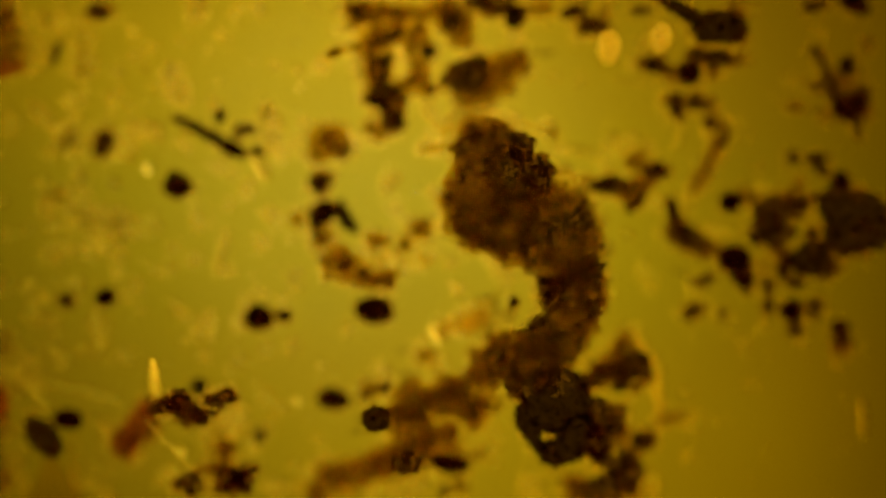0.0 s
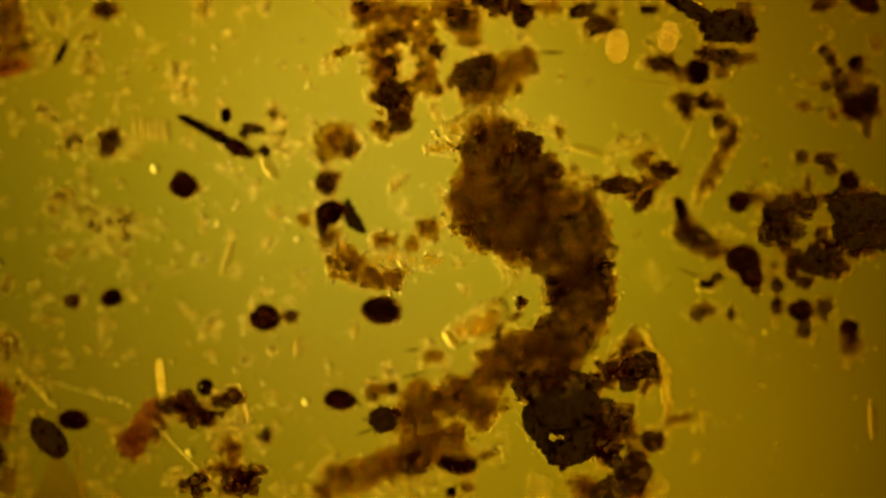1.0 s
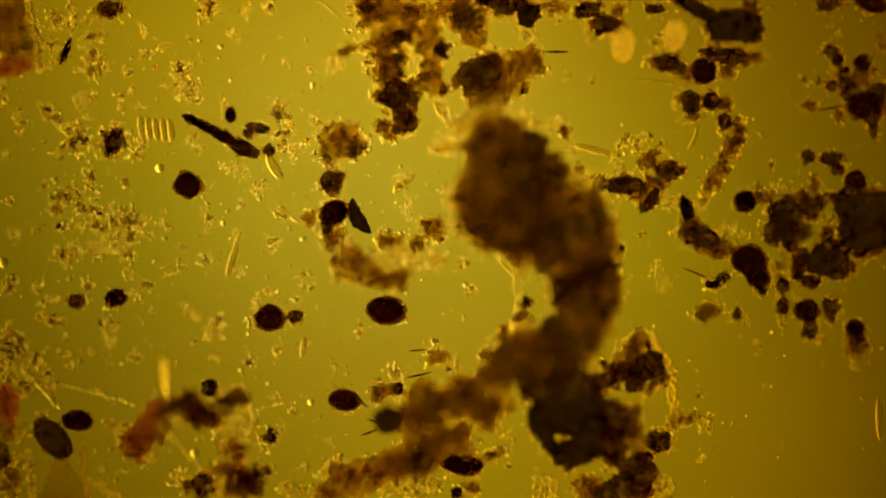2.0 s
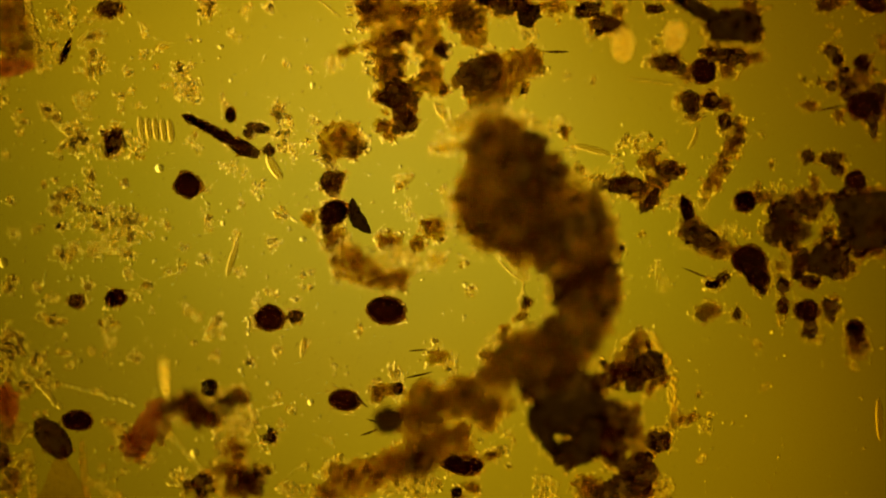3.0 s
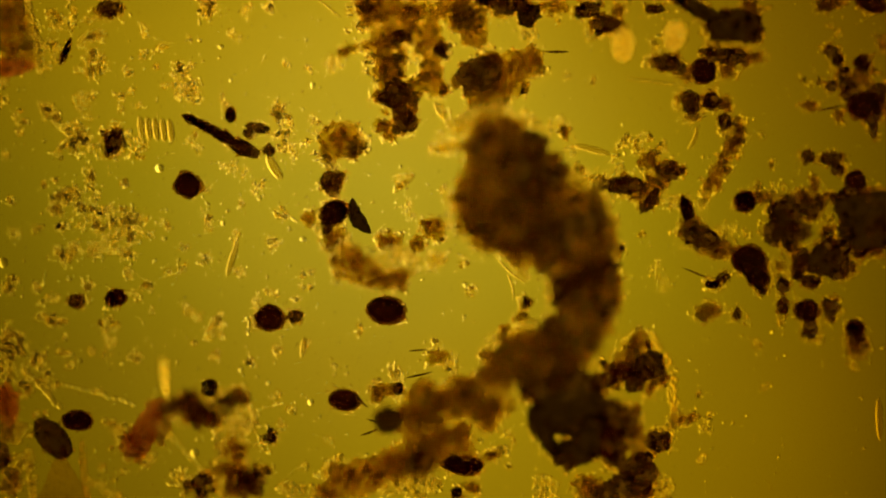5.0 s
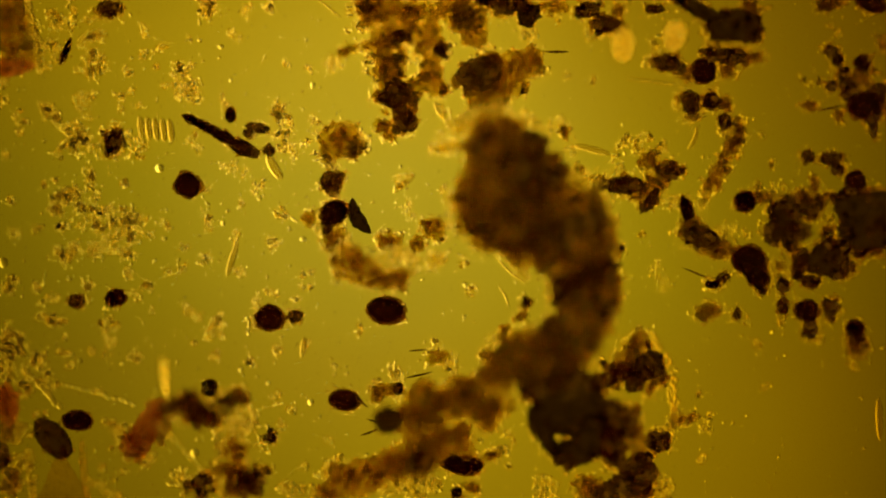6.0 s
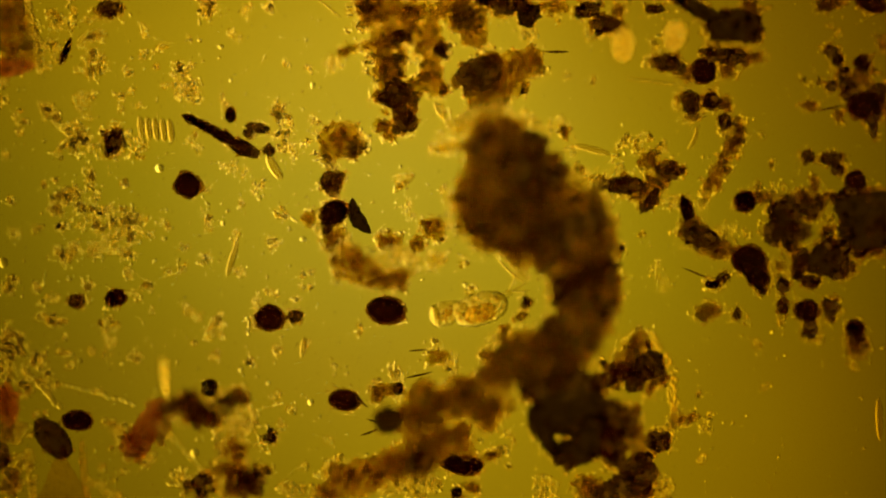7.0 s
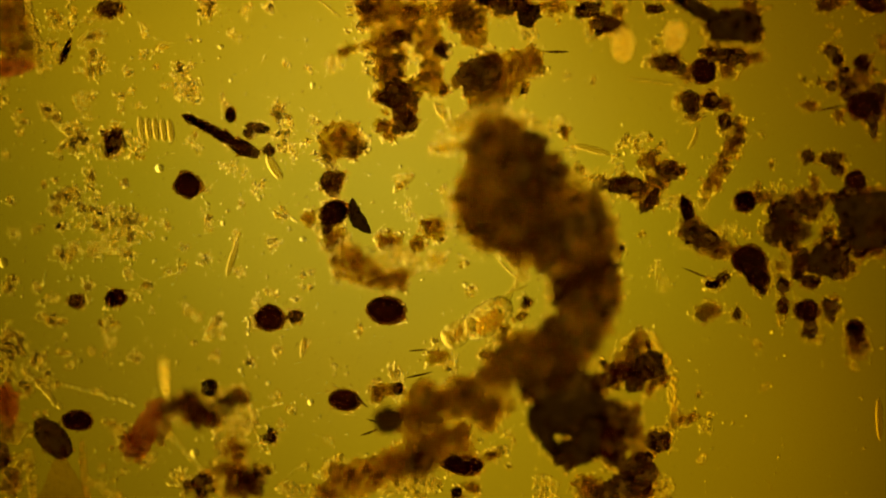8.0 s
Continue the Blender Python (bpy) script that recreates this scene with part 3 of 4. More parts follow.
clump("sediment_clump", "brown and golden fibrous flake", "sediment", [
    (1240, 418, 38, 22, -15, 15, 13, DK), (1224, 400, 20, 16, 0, 14, 11, B), (1272, 436, 34, 14, -18, 13, 10, B), (1290, 420, 36, 26, 30, 14, 10, PL), (1210, 408, 14, 18, 0, 12, 10, PL),
    (1265, 448, 30, 12, -15, 12, 9, B)], 43)

# the cluster at the side
clump("sediment_clump", "black cluster of sediment lumps", "sediment", [
    (1392, 398, 40, 44, 0, 30, 24, DK), (1385, 400, 26, 30, 0, 30, 20, BK), (1432, 364, 32, 22, 20, 28, 20, DK), (1436, 366, 20, 14, 20, 26, 14, BK), (1498, 352, 34, 17, 0, 26, 16, DK), (1532, 440, 28, 18, 0, 26, 14, DK), (1482, 442, 24, 28, 0, 26, 16, DK),
    (1548, 395, 64, 54, 0, 32, 28, BK), (1535, 362, 40, 22, 0, 30, 20, BK), (1512, 408, 30, 22, 0, 30, 20, BK),
    (1464, 425, 18, 24, 0, 28, 20, DK), (1458, 462, 32, 28, 0, 28, 20, BK), (1494, 470, 22, 14, 0, 24, 16, DK), (1420, 458, 18, 22, 0, 20, 14, DK),
    (1540, 338, 24, 10, 0, 24, 10, B), (1468, 392, 18, 12, 0, 14, 10, PL), (1500, 432, 22, 8, 0, 14, 8, PL),
    (1372, 372, 18, 16, 0, 24, 14, DK), (1362, 410, 14, 18, 0, 22, 12, DK), (1398, 432, 15, 13, 0, 22, 14, DK), (1520, 445, 22, 16, 0, 26, 14, DK), (1480, 485, 20, 14, 0, 20, 12, DK),
    (1505, 350, 20, 18, 0, 22, 14, BK), (1442, 325, 10, 18, 0, 14, 10, B), (1420, 345, 16, 12, 30, 14, 10, B)], 50)
clump("mineral_grain", "black round grain with a smooth edge", "grain", [(1514, 322, 18, 19, 0, 18, 16, BK)], 51, "dark grains", 0.7, 0.5)
clump("mineral_grain", "dark brown grain with crumbs along it", "grain", [
    (1318, 357, 19, 18, 0, 14, 13, BK), (1350, 348, 22, 14, 0, 10, 9, B), (1380, 338, 20, 16, 0, 10, 9, PL), (1340, 330, 12, 12, 0, 9, 8, PL)], 52)
clump("mineral_grain", "large dark brown tapered grain", "grain", [
    (1326, 460, 31, 25, -15, 18, 15, BK), (1338, 486, 26, 20, -50, 16, 13, BK), (1348, 510, 10, 16, 20, 13, 10, DK)], 53, "dark grains", 0.8, 0.8)
clump("sediment_crumb", "dark crumb with a thin spike", "sediment", [(1262, 503, 14, 8, 0, 10, 8, BK), (1280, 492, 18, 10, 25, 10, 8, DK)], 54)
clump("sediment_clump", "chain of dark crumbs below the cluster", "sediment", [
    (1412, 480, 14, 22, 0, 16, 12, DK), (1435, 498, 20, 14, 0, 14, 12, DK), (1385, 505, 14, 18, 0, 12, 10, DK),
    (1378, 470, 8, 12, 0, 12, 10, B), (1390, 460, 8, 30, 10, 9, 8, PL), (1360, 490, 18, 20, 0, 9, 8, PL)], 55)
clump("mineral_grain", "dark pointed grain among crumbs", "grain", [
    (1428, 550, 22, 19, 0, 14, 13, BK), (1435, 580, 16, 20, 0, 12, 10, DK), (1470, 545, 16, 20, -20, 10, 9, DK), (1450, 600, 14, 8, 0, 8, 6, PL)], 56, "dark grains")
clump("sediment_crumb", "small brown granular crumb", "sediment", [(1386, 542, 14, 18, 0, 12, 10, DK), (1385, 570, 8, 8, 0, 8, 6, PL)], 57, "small crumbs")
clump("plant_fragment", "brown cup-shaped fragment with a dark cap", "plant fragment", [
    (1516, 612, 22, 28, 5, 16, 14, B), (1520, 604, 15, 20, 5, 15, 12, DK), (1514, 580, 16, 13, 0, 16, 13, BK), (1512, 648, 5, 12, 10, 8, 6, PL)], 58)
clump("sediment_crumb", "golden granular crumb on bare glass", "sediment", [(1253, 550, 22, 16, 0, 10, 9, B), (1258, 548, 12, 10, 0, 10, 8, DK), (1240, 560, 14, 12, 0, 8, 7, PL)], 59, "small crumbs")
clump("sediment_crumb", "small brown granular crumb", "sediment", [(1305, 556, 10, 12, 0, 9, 8, DK)], 60, "small crumbs")
clump("mineral_grain", "small dark brown angular grain", "grain", [(1430, 277, 15, 13, -20, 12, 10, DK)], 61, "dark grains", 0.8)
clump("sediment_crumb", "dark brown angular crumbs", "sediment", [(1470, 280, 24, 15, 0, 12, 10, DK), (1482, 300, 14, 14, 0, 12, 10, DK), (1365, 290, 4, 8, 0, 5, 4, B)], 62)
clump("sediment_clump", "dark cluster of crumbs with golden grains", "sediment", [
    (1532, 186, 32, 22, 20, 18, 15, BK), (1508, 168, 24, 15, -15, 16, 12, DK), (1522, 142, 22, 15, 0, 16, 12, B), (1550, 172, 22, 16, 0, 16, 12, DK), (1540, 206, 20, 14, 0, 14, 11, DK), (1500, 152, 18, 14, -20, 14, 11, DK), (1556, 158, 16, 14, 0, 14, 11, DK), (1546, 226, 9, 22, 0, 10, 8, DK),
    (1526, 112, 15, 14, 0, 12, 11, BK), (1545, 126, 10, 8, 0, 12, 10, B), (1492, 130, 12, 14, 0, 10, 8, DK), (1470, 90, 15, 13, 0, 10, 8, DK), (1483, 108, 12, 14, 0, 10, 8, DK),
    (1472, 152, 12, 13, 0, 10, 8, DK), (1520, 130, 14, 12, 0, 10, 8, B), (1562, 195, 12, 14, 0, 10, 8, B), (1484, 205, 9, 14, 20, 8, 6, B), (1450, 145, 6, 7, 0, 6, 5, B)], 63)
clump("sediment_crumb", "faint brown crumb with a thin thread", "sediment", [(1435, 188, 18, 13, 0, 22, 9, B), (1425, 142, 14, 4, -35, 8, 5, PL)], 64)
clump("sediment_crumb", "dark crumb at the drop's rim", "sediment", [(1462, 8, 18, 14, 0, 14, 11, DK), (1482, 4, 16, 11, 0, 12, 10, B)], 65, "small crumbs")
clump("mineral_grain", "black grain at the drop's rim", "grain", [(1540, 3, 30, 18, -25, 18, 14, BK)], 66, "dark grains")
clump("sediment_crumb", "small brown crumb at the drop's rim", "sediment", [(1562, 75, 12, 16, 0, 10, 9, B)], 67, "small crumbs")

# the open water beside the crescent
clump("mineral_grain", "black grain with a pale tail", "grain", [(333, 328, 24, 22, -20, 18, 16, BK), (368, 332, 14, 12, 0, 6, 5, PL)], 70, "dark grains", 0.7, 0.6)
clump("mineral_grain", "dark grain with a golden rim", "grain", [(205, 527, 19, 15, 20, 12, 11, BK)], 71, "dark grains", 0.7)
clump("mineral_grain", "brown grain with a golden rim", "grain", [(136, 533, 19, 15, 20, 14, 11, DK)], 72, "dark grains", 0.7)
clump("mineral_grain", "black grain in a golden crust", "grain", [(478, 563, 25, 22, 0, 16, 15, BK), (445, 570, 14, 18, 0, 8, 7, PL), (455, 535, 6, 22, -12, 6, 5, PL)], 73, "dark grains", 0.8)
clump("mineral_grain", "small dark grain beside a black one", "grain", [(522, 560, 16, 14, 0, 12, 11, DK)], 74, "dark grains", 0.7)
clump("mineral_grain", "black oval grain with a thin bristle", "grain", [(610, 708, 28, 18, -5, 14, 13, BK)], 75, "dark grains", 0.7)
clump("mineral_grain", "small round black grain", "grain", [(371, 687, 14, 15, 0, 14, 13, BK)], 76, "dark grains", 0.7, 0.4)
clump("seed", "large black smooth seed leaning on another", "seed", [(94, 775, 46, 28, -50, 24, 20, BK)], 77, "smooth seeds", 0.7, 0.2, ragged=False)
clump("seed", "black pointed smooth seed", "seed", [(138, 744, 27, 17, -5, 18, 15, BK)], 78, "smooth seeds", 0.7, 0.2, ragged=False)
clump("plant_fragment", "red-brown torn fragment of plant tissue", "plant fragment", [
    (258, 762, 24, 56, -28, 18, 14, RU), (240, 785, 26, 26, 0, 14, 11, RU), (278, 725, 14, 22, -20, 20, 12, RU), (222, 790, 12, 30, 25, 8, 7, PL), (214, 766, 12, 26, 10, 10, 8, PL), (262, 812, 20, 14, 0, 10, 8, PL), (290, 760, 12, 40, -20, 14, 10, B)], 79)
clump("plant_fragment", "red-brown fragment of plant tissue", "plant fragment", [(12, 715, 24, 34, 10, 22, 18, RU), (4, 805, 16, 26, 0, 18, 14, DK), (10, 760, 14, 22, 0, 14, 10, B), (26, 850, 14, 26, 0, 12, 10, B)], 80)
clump("sediment_clump", "brown crumb in a golden halo", "sediment", [(203, 252, 22, 26, -15, 14, 12, DK), (205, 255, 34, 40, 0, 10, 9, PL), (130, 235, 26, 20, 0, 8, 7, PL), (140, 262, 40, 14, 0, 8, 7, PL)], 81)
clump("mineral_grain", "small dark oval grain", "grain", [(408, 204, 10, 13, 0, 12, 10, BK)], 82, "dark grains", 0.6, 0.5)
clump("mineral_grain", "dark oblong grain on the glass", "grain", [(456, 227, 24, 12, -12, 12, 10, DK)], 83, "dark grains", 0.6, 0.6)
clump("mineral_grain", "small dark round grain", "grain", [(477, 266, 13, 13, 0, 12, 10, DK)], 84, "dark grains", 0.6, 0.6)
clump("sediment_crumb", "brown crumb with golden grains", "sediment", [(480, 772, 12, 16, 20, 9, 8, DK), (465, 780, 12, 14, 0, 7, 6, PL)], 85)
clump("sediment_clump", "dark lumpy sediment lying high in the drop", "sediment", [
    (335, 718, 46, 22, 5, 66, 18, DK), (408, 704, 32, 16, 15, 66, 14, DK), (375, 735, 30, 16, 0, 62, 14, DK), (345, 722, 24, 14, 0, 17, 17, B), (350, 724, 24, 14, 0, 34, 70, DK), (362, 744, 32, 18, -10, 40, 14, DK), (428, 702, 18, 14, 0, 50, 12, DK), (425, 758, 14, 24, 10, 40, 12, PL)], 86)
clump("sediment_clump", "brown sediment in a heap", "sediment", [
    (440, 848, 42, 28, 20, 42, 18, DK), (355, 862, 34, 24, 0, 36, 16, DK), (400, 830, 40, 16, 0, 40, 12, B), (420, 800, 24, 26, 0, 40, 12, B),
    (320, 845, 22, 20, 0, 14, 10, PL), (400, 770, 26, 30, 0, 14, 10, PL), (440, 745, 20, 34, 20, 20, 10, PL), (510, 865, 24, 20, 0, 10, 8, PL)], 87)
for row in ((140, 362, 44, 26, -10), (205, 388, 44, 26, 10), (150, 442, 58, 16, 8), (165, 75, 22, 34, 0), (165, 118, 26, 22, 0),
            (330, 138, 26, 36, 25), (110, 40, 22, 26, 0), (130, 235, 34, 22, 0), (112, 268, 20, 14, 20), (85, 195, 18, 14, 0),
            (215, 430, 20, 34, 20), (110, 385, 30, 18, -20), (180, 372, 26, 16, 20), (250, 265, 14, 16, 0), (490, 205, 16, 20, 0), (505, 250, 14, 26, 0), (475, 232, 12, 12, 0), (500, 215, 18, 34, -15), (380, 580, 24, 18, 0), (22, 615, 26, 34, 0), (372, 22, 26, 20, 0),
            (20, 505, 14, 30, 0), (10, 600, 14, 22, 0), (62, 640, 18, 26, -40), (85, 672, 22, 16, -40), (22, 770, 22, 26, 0), (44, 815, 20, 26, 0), (8, 870, 14, 16, 0), (62, 862, 14, 20, 0), (75, 735, 14, 12, 0), (18, 20, 18, 22, 0), (56, 60, 16, 26, 0), (72, 118, 20, 14, 0), (110, 110, 12, 16, 0), (6, 180, 10, 18, 0), (14, 648, 18, 26, 0), (50, 682, 16, 30, -30), (90, 550, 22, 26, 0), (195, 575, 20, 14, 0), (250, 410, 22, 22, 0),
            (715, 320, 22, 10, 35), (818, 460, 15, 12, 0), (543, 508, 10, 10, 0), (490, 375, 16, 10, 0), (330, 545, 12, 14, 0), (20, 845, 16, 40, 0),
            (630, 585, 16, 10, 0), (835, 515, 10, 14, 0), (1140, 418, 9, 6, 0)):
    px, py, ra, rb, turn = row
    rng = np.random.default_rng(int(px * 7 + py))
    bits = []
    for i in range(3 + int(ra * rb / 110)):
        a, k = rng.uniform(0, 2 * math.pi), rng.uniform(0, 0.85) ** 0.5
        c, s = math.cos(radians(turn)), math.sin(radians(turn))
        ex, ey = ra * k * math.cos(a), rb * k * math.sin(a)
        m = math.sqrt(ra * rb) * rng.uniform(0.22, 0.5)
        bits.append((px + ex * c - ey * s, py - ex * s - ey * c, m * rng.uniform(0.9, 1.7), m * 0.8, rng.uniform(0, 180), 6, 4.5, PL))
    clump("silt_patch", "patch of fine golden silt on the glass", "silt", bits, int(px * 7 + py), "silt patches", 0.85, 0.8 if ra * rb > 250 else 0.5)
for px, py in ((70, 403), (105, 400), (290, 395), (370, 385), (325, 440), (365, 460), (225, 480), (318, 480), (65, 505), (155, 507), (262, 505),
               (245, 530), (120, 625), (240, 630), (490, 620), (445, 640), (200, 605), (170, 345), (220, 325), (25, 415), (20, 355), (505, 380),
               (480, 432), (85, 200), (100, 215), (45, 215), (215, 170), (230, 130), (160, 170), (255, 95), (75, 90), (340, 175), (475, 15)):
    rng = np.random.default_rng(px * 31 + py)
    m = rng.uniform(5.5, 10.5)
    bits = [(px, py, m * 1.3, m, rng.uniform(0, 180), 5, 4, PL),
            (px + rng.uniform(-9, 9), py + rng.uniform(-9, 9), m, m * 0.7, rng.uniform(0, 180), 4, 3.5, PL)]
    clump("silt_crumb", "small golden silt crumb on the glass", "silt", bits, px + py, "silt crumbs", 0.8)
rng = np.random.default_rng(404)
for i in range(140):
    px, py = (rng.uniform(0, 560), rng.uniform(0, 882)) if i < 100 else (rng.uniform(560, 1568), rng.uniform(0, 882))
    m = float(rng.gamma(3.0, 1.4)) + 1.8
    bits = [(px, py, m * 1.3, m, rng.uniform(0, 180), 5, 4, PL),
            (px + rng.uniform(-1, 1) * 1.6 * m, py + rng.uniform(-1, 1) * 1.6 * m, m, m * 0.6, rng.uniform(0, 180), 4, 3.5, PL)]
    clump("silt_crumb", "small golden silt crumb on the glass", "silt", bits, 5000 + i, "silt crumbs", 0.74, 0.7)
clump("sediment_clump", "golden brown sediment at the drop's edge", "sediment", [
    (18, 42, 36, 44, 0, 24, 16, B), (6, 30, 20, 26, 0, 22, 14, B), (30, 96, 26, 30, 0, 26, 14, B), (44, 40, 20, 40, 0, 14, 10, PL), (18, 121, 40, 16, 8, 28, 14, RU), (40, 15, 24, 20, 0, 18, 12, PL), (48, 82, 20, 18, 0, 12, 10, PL), (26, 84, 24, 18, 0, 20, 12, PL), (4, 150, 12, 14, 0, 10, 8, PL)], 88)
clump("mineral_grain", "dark brown grain at the drop's rim", "grain", [(192, 14, 24, 17, 0, 16, 13, DK)], 89, "dark grains")
clump("mineral_grain", "dark sliver of grit", "grain", [(116, 92, 6, 24, -22, 8, 6, BK)], 90, "dark grains", 0.7, 0.7)


# ---- rods, needles, filaments ----
def rod_mesh(name, length, radius, mat, taper=0.5, flat=0.8, bend=0.0, rings=14, sides=10, bumps=0.0, seed=0):
    """A rod along x about its middle, with rounded, tapering ends."""
    verts, faces = [], []
    o = Vector((seed * 3.1, 0.7, 1.3))
    for i in range(rings + 1):
        u = -1 + 2 * i / rings
        r = radius * ((1 - abs(u) ** 3) ** 0.5 * (1 - taper * abs(u) ** 2) + 0.02)
        for j in range(sides):
            a = 2 * math.pi * j / sides
            k = r * (1 + bumps * noise.noise(Vector((u * length / 14, math.cos(a), math.sin(a))) + o))
            verts.append((u * length / 2 * U, (k * math.cos(a) + bend * (u * u - 0.3)) * U, flat * k * math.sin(a) * U))
    for i in range(rings):
        for j in range(sides):
            k = (j + 1) % sides
            faces.append((i * sides + j, i * sides + k, (i + 1) * sides + k, (i + 1) * sides + j))
    faces.append(tuple(range(sides))[::-1])
    faces.append(tuple(rings * sides + j for j in range(sides)))
    return mesh_of(name, verts, faces, mat)


def solid(name, label, category, me, x, y, z, turn, group=""):
    ob = new(name, me)
    ob.matrix_basis = Matrix.Translation(P(x, y, z)) @ pose(0, 0, 0, 0, 0, turn)
    return tagged(ob, label, category, group)


def leaning(name, label, category, me, x, y, z, turn, pitch):
    ob = solid(name, label, category, me, x, y, z, turn)
    ob.matrix_basis = ob.matrix_basis @ pose(0, 0, 0, 0, pitch, 0)
    return ob


for x, y, z, turn, length, radius, bend in (
        (411, 458, 5, 73, 66, 6, 0), (537, 615, 5, 80, 36, 6, 0), (1556, 742, 8, 92, 76, 7, 0), (1048, 265, 5, -14, 68, 6, 0),
        (776, 196, 12, -62, 34, 4, 3), (1228, 245, 5, 68, 44, 4, 5), (485, 296, 7, -60, 52, 9, 3), (228, 440, 4, 75, 34, 3, 0),
        (600, 688, 6, -32, 34, 2.5, 2), (715, 325, 4, 40, 50, 6, 0), (1155, 145, 40, -7, 100, 2.6, 0), (582, 14, 8, -38, 60, 1.8, 0)):
    solid("needle_diatom", "clear golden needle-shaped diatom lying on the glass", "diatom",
          rod_mesh("needle_diatom", length, radius, M_NEEDLE, 0.12, 0.8, bend), x, y, z, turn, "needle diatoms")
leaning("glass_needle", "clear yellow rod leaning steeply against the sediment", "diatom", rod_mesh("glass_needle", 220, 8, M_MILK, 0.2), 293, 670, 104, -88, 70)
leaning("clear_cell", "clear yellow cell tilted in the golden sediment", "alga", rod_mesh("clear_cell", 110, 17, M_MILK, 0.0), 1192, 66, 112, 80, -66)
leaning("clear_cell", "clear yellow cell standing on end", "alga", rod_mesh("clear_cell", 120, 20, M_MILK, 0.0), 1101, 82, 104, 90, -66)
for x, y, z, turn, length, radius in ((985, 92, 6, 0, 44, 2.4), (742, 664, 8, 12, 52, 1.9), (740, 620, 6, 5, 34, 1.6), (672, 748, 30, -15, 52, 2.2),
                                      (1235, 485, 5, -22, 60, 1.6), (640, 712, 20, -40, 30, 2.0), (1468, 192, 8, 12, 50, 1.6), (655, 765, 20, 20, 36, 2)):
    solid("bristle", "thin dark bristle sticking out of the sediment", "bristle",
          rod_mesh("bristle", length, radius, M_DENSE, 0.4, 1.0, 0.6), x, y, z, turn, "bristles")

clump("plant_stalk", "dark rod-shaped plant stalk with a thickened end", "plant fragment", [
    (342, 214, 20, 8, -28, 11, 8, BK), (368, 226, 26, 9, -30, 11, 9, BK), (396, 242, 26, 10, -28, 12, 10, BK), (424, 260, 26, 14, -25, 13, 12, DK),
    (430, 262, 24, 13, -25, 13, 11, BK), (448, 272, 14, 11, 0, 12, 10, DK), (440, 236, 12, 10, 0, 10, 8, DK)], 91, "", 0.8, 0.8, ragged=False)
sliver = new("bark_sliver", rod_mesh("bark_sliver", 72, 13, M_BLACK, 0.5, 0.8, 9.0, 24, 12, 0.25, 9))
sliver.matrix_basis = Matrix.Translation(P(634, 385, 13)) @ pose(0, 0, 0, 0, 0, -62)
tagged(sliver, "black curved sliver of bark", "plant fragment")

# ribbon of flat diatom cells side by side
ribbon = thing("diatom_ribbon", 276, 229, "ribbon of clear diatom cells side by side", "diatom")
cell = rod_mesh("cell", 42, 6.2, M_NEEDLE, 0.0, 0.9, 0.0, 10, 8)
for i in range(5):
    c = part("cell", cell, ribbon)
    c.matrix_basis = Matrix.Translation(((i - 2) * 13.2 * U, -(i - 2) * 1.2 * U, 6 * U)) @ pose(0, 0, 0, 0, 0, 97)


def filament(label, way, size, seed, gap=1.5, group="", double=0.0, mat=M_SILT):
    """A chain of cells along a curve; way: a function of 0..1 to x, y, z."""
    rng = np.random.default_rng(seed)
    q = [Vector(way(i / 60)) for i in range(61)]
    length = sum((b - a).length for a, b in zip(q, q[1:]))
    n = int(length / (size * gap))
    x0, y0, _ = way(0)
    top = thing("algal_filament", x0, y0, label, "alga", group)
    bead = mesh_of("cell", ROUND[0] * (size * 0.9 * U, size * 0.75 * U, size * 0.75 * U), ROUND[1], mat)
    for i in range(n):
        a, b = Vector(way(i / n)), Vector(way((i + 0.6) / n))
        turn = math.degrees(math.atan2(-(b.y - a.y), b.x - a.x))
        for side in ((0,) if not double else (-double, -double / 3, double / 3, double)):
            o = Matrix.Rotation(radians(turn), 3, "Z") @ Vector((0, side, 0))
            j = rng.normal(size=2) * size * (0.22 if not double else 0.5)
            if double and rng.uniform() < 0.3:
                continue
            c = part("cell", bead, top)
            c.matrix_basis = Matrix.Translation(((a.x - x0 + o.x + j[0]) * U, (y0 - a.y + o.y + j[1]) * U, a.z * U)) @ pose(0, 0, 0, 0, 0, turn) @ Matrix.Scale(rng.uniform(0.75, 1.2), 4)
    return top


filament("golden beaded algal filament lying across the glass", lambda u: (112 + 135 * u, 682 + 26 * u + 12 * u * u, 8 + 34 * u), 5.2, 1, 2.1)
filament("pale algal filament running under the seeds", lambda u: (45 + 66 * u, 655 + 70 * u, 12), 7, 2, 1.2)
filament("beaded golden filament curving beside the clump", lambda u: (1155 + 34 * min(1, 3 * u) + 4 * u, 596 + 165 * u, 34), 4.2, 3, 1.8, "", 5.0, M_NEEDLE)
clump("algal_band", "brown granular band of algal cells", "alga", [
    (1308, 222, 12, 20, 15, 8, 7, B), (1294, 262, 17, 30, -27, 8, 7, B), (1270, 308, 16, 32, -30, 8, 7, B), (1248, 350, 10, 22, -14, 8, 7, PL),
    (1300, 250, 9, 14, -25, 8, 7, B)], 44)
filament("ladder-like colony of paired golden cells", lambda u: (1322 - 88 * u, 208 + 140 * u + 24 * math.sin(3.1 * u), 16), 3.6, 4, 1.9, "", 12, M_UMBER)
filament("pale clear arc of cells over the dark sediment", lambda u: (424 + 26 * math.sin(3.0 * u), 694 + 88 * u, 70), 4.5, 7, 1.2)
filament("faint broken chain of cells", lambda u: (458 + 52 * u, 724 - 12 * u, 12), 4, 5, 2.2)
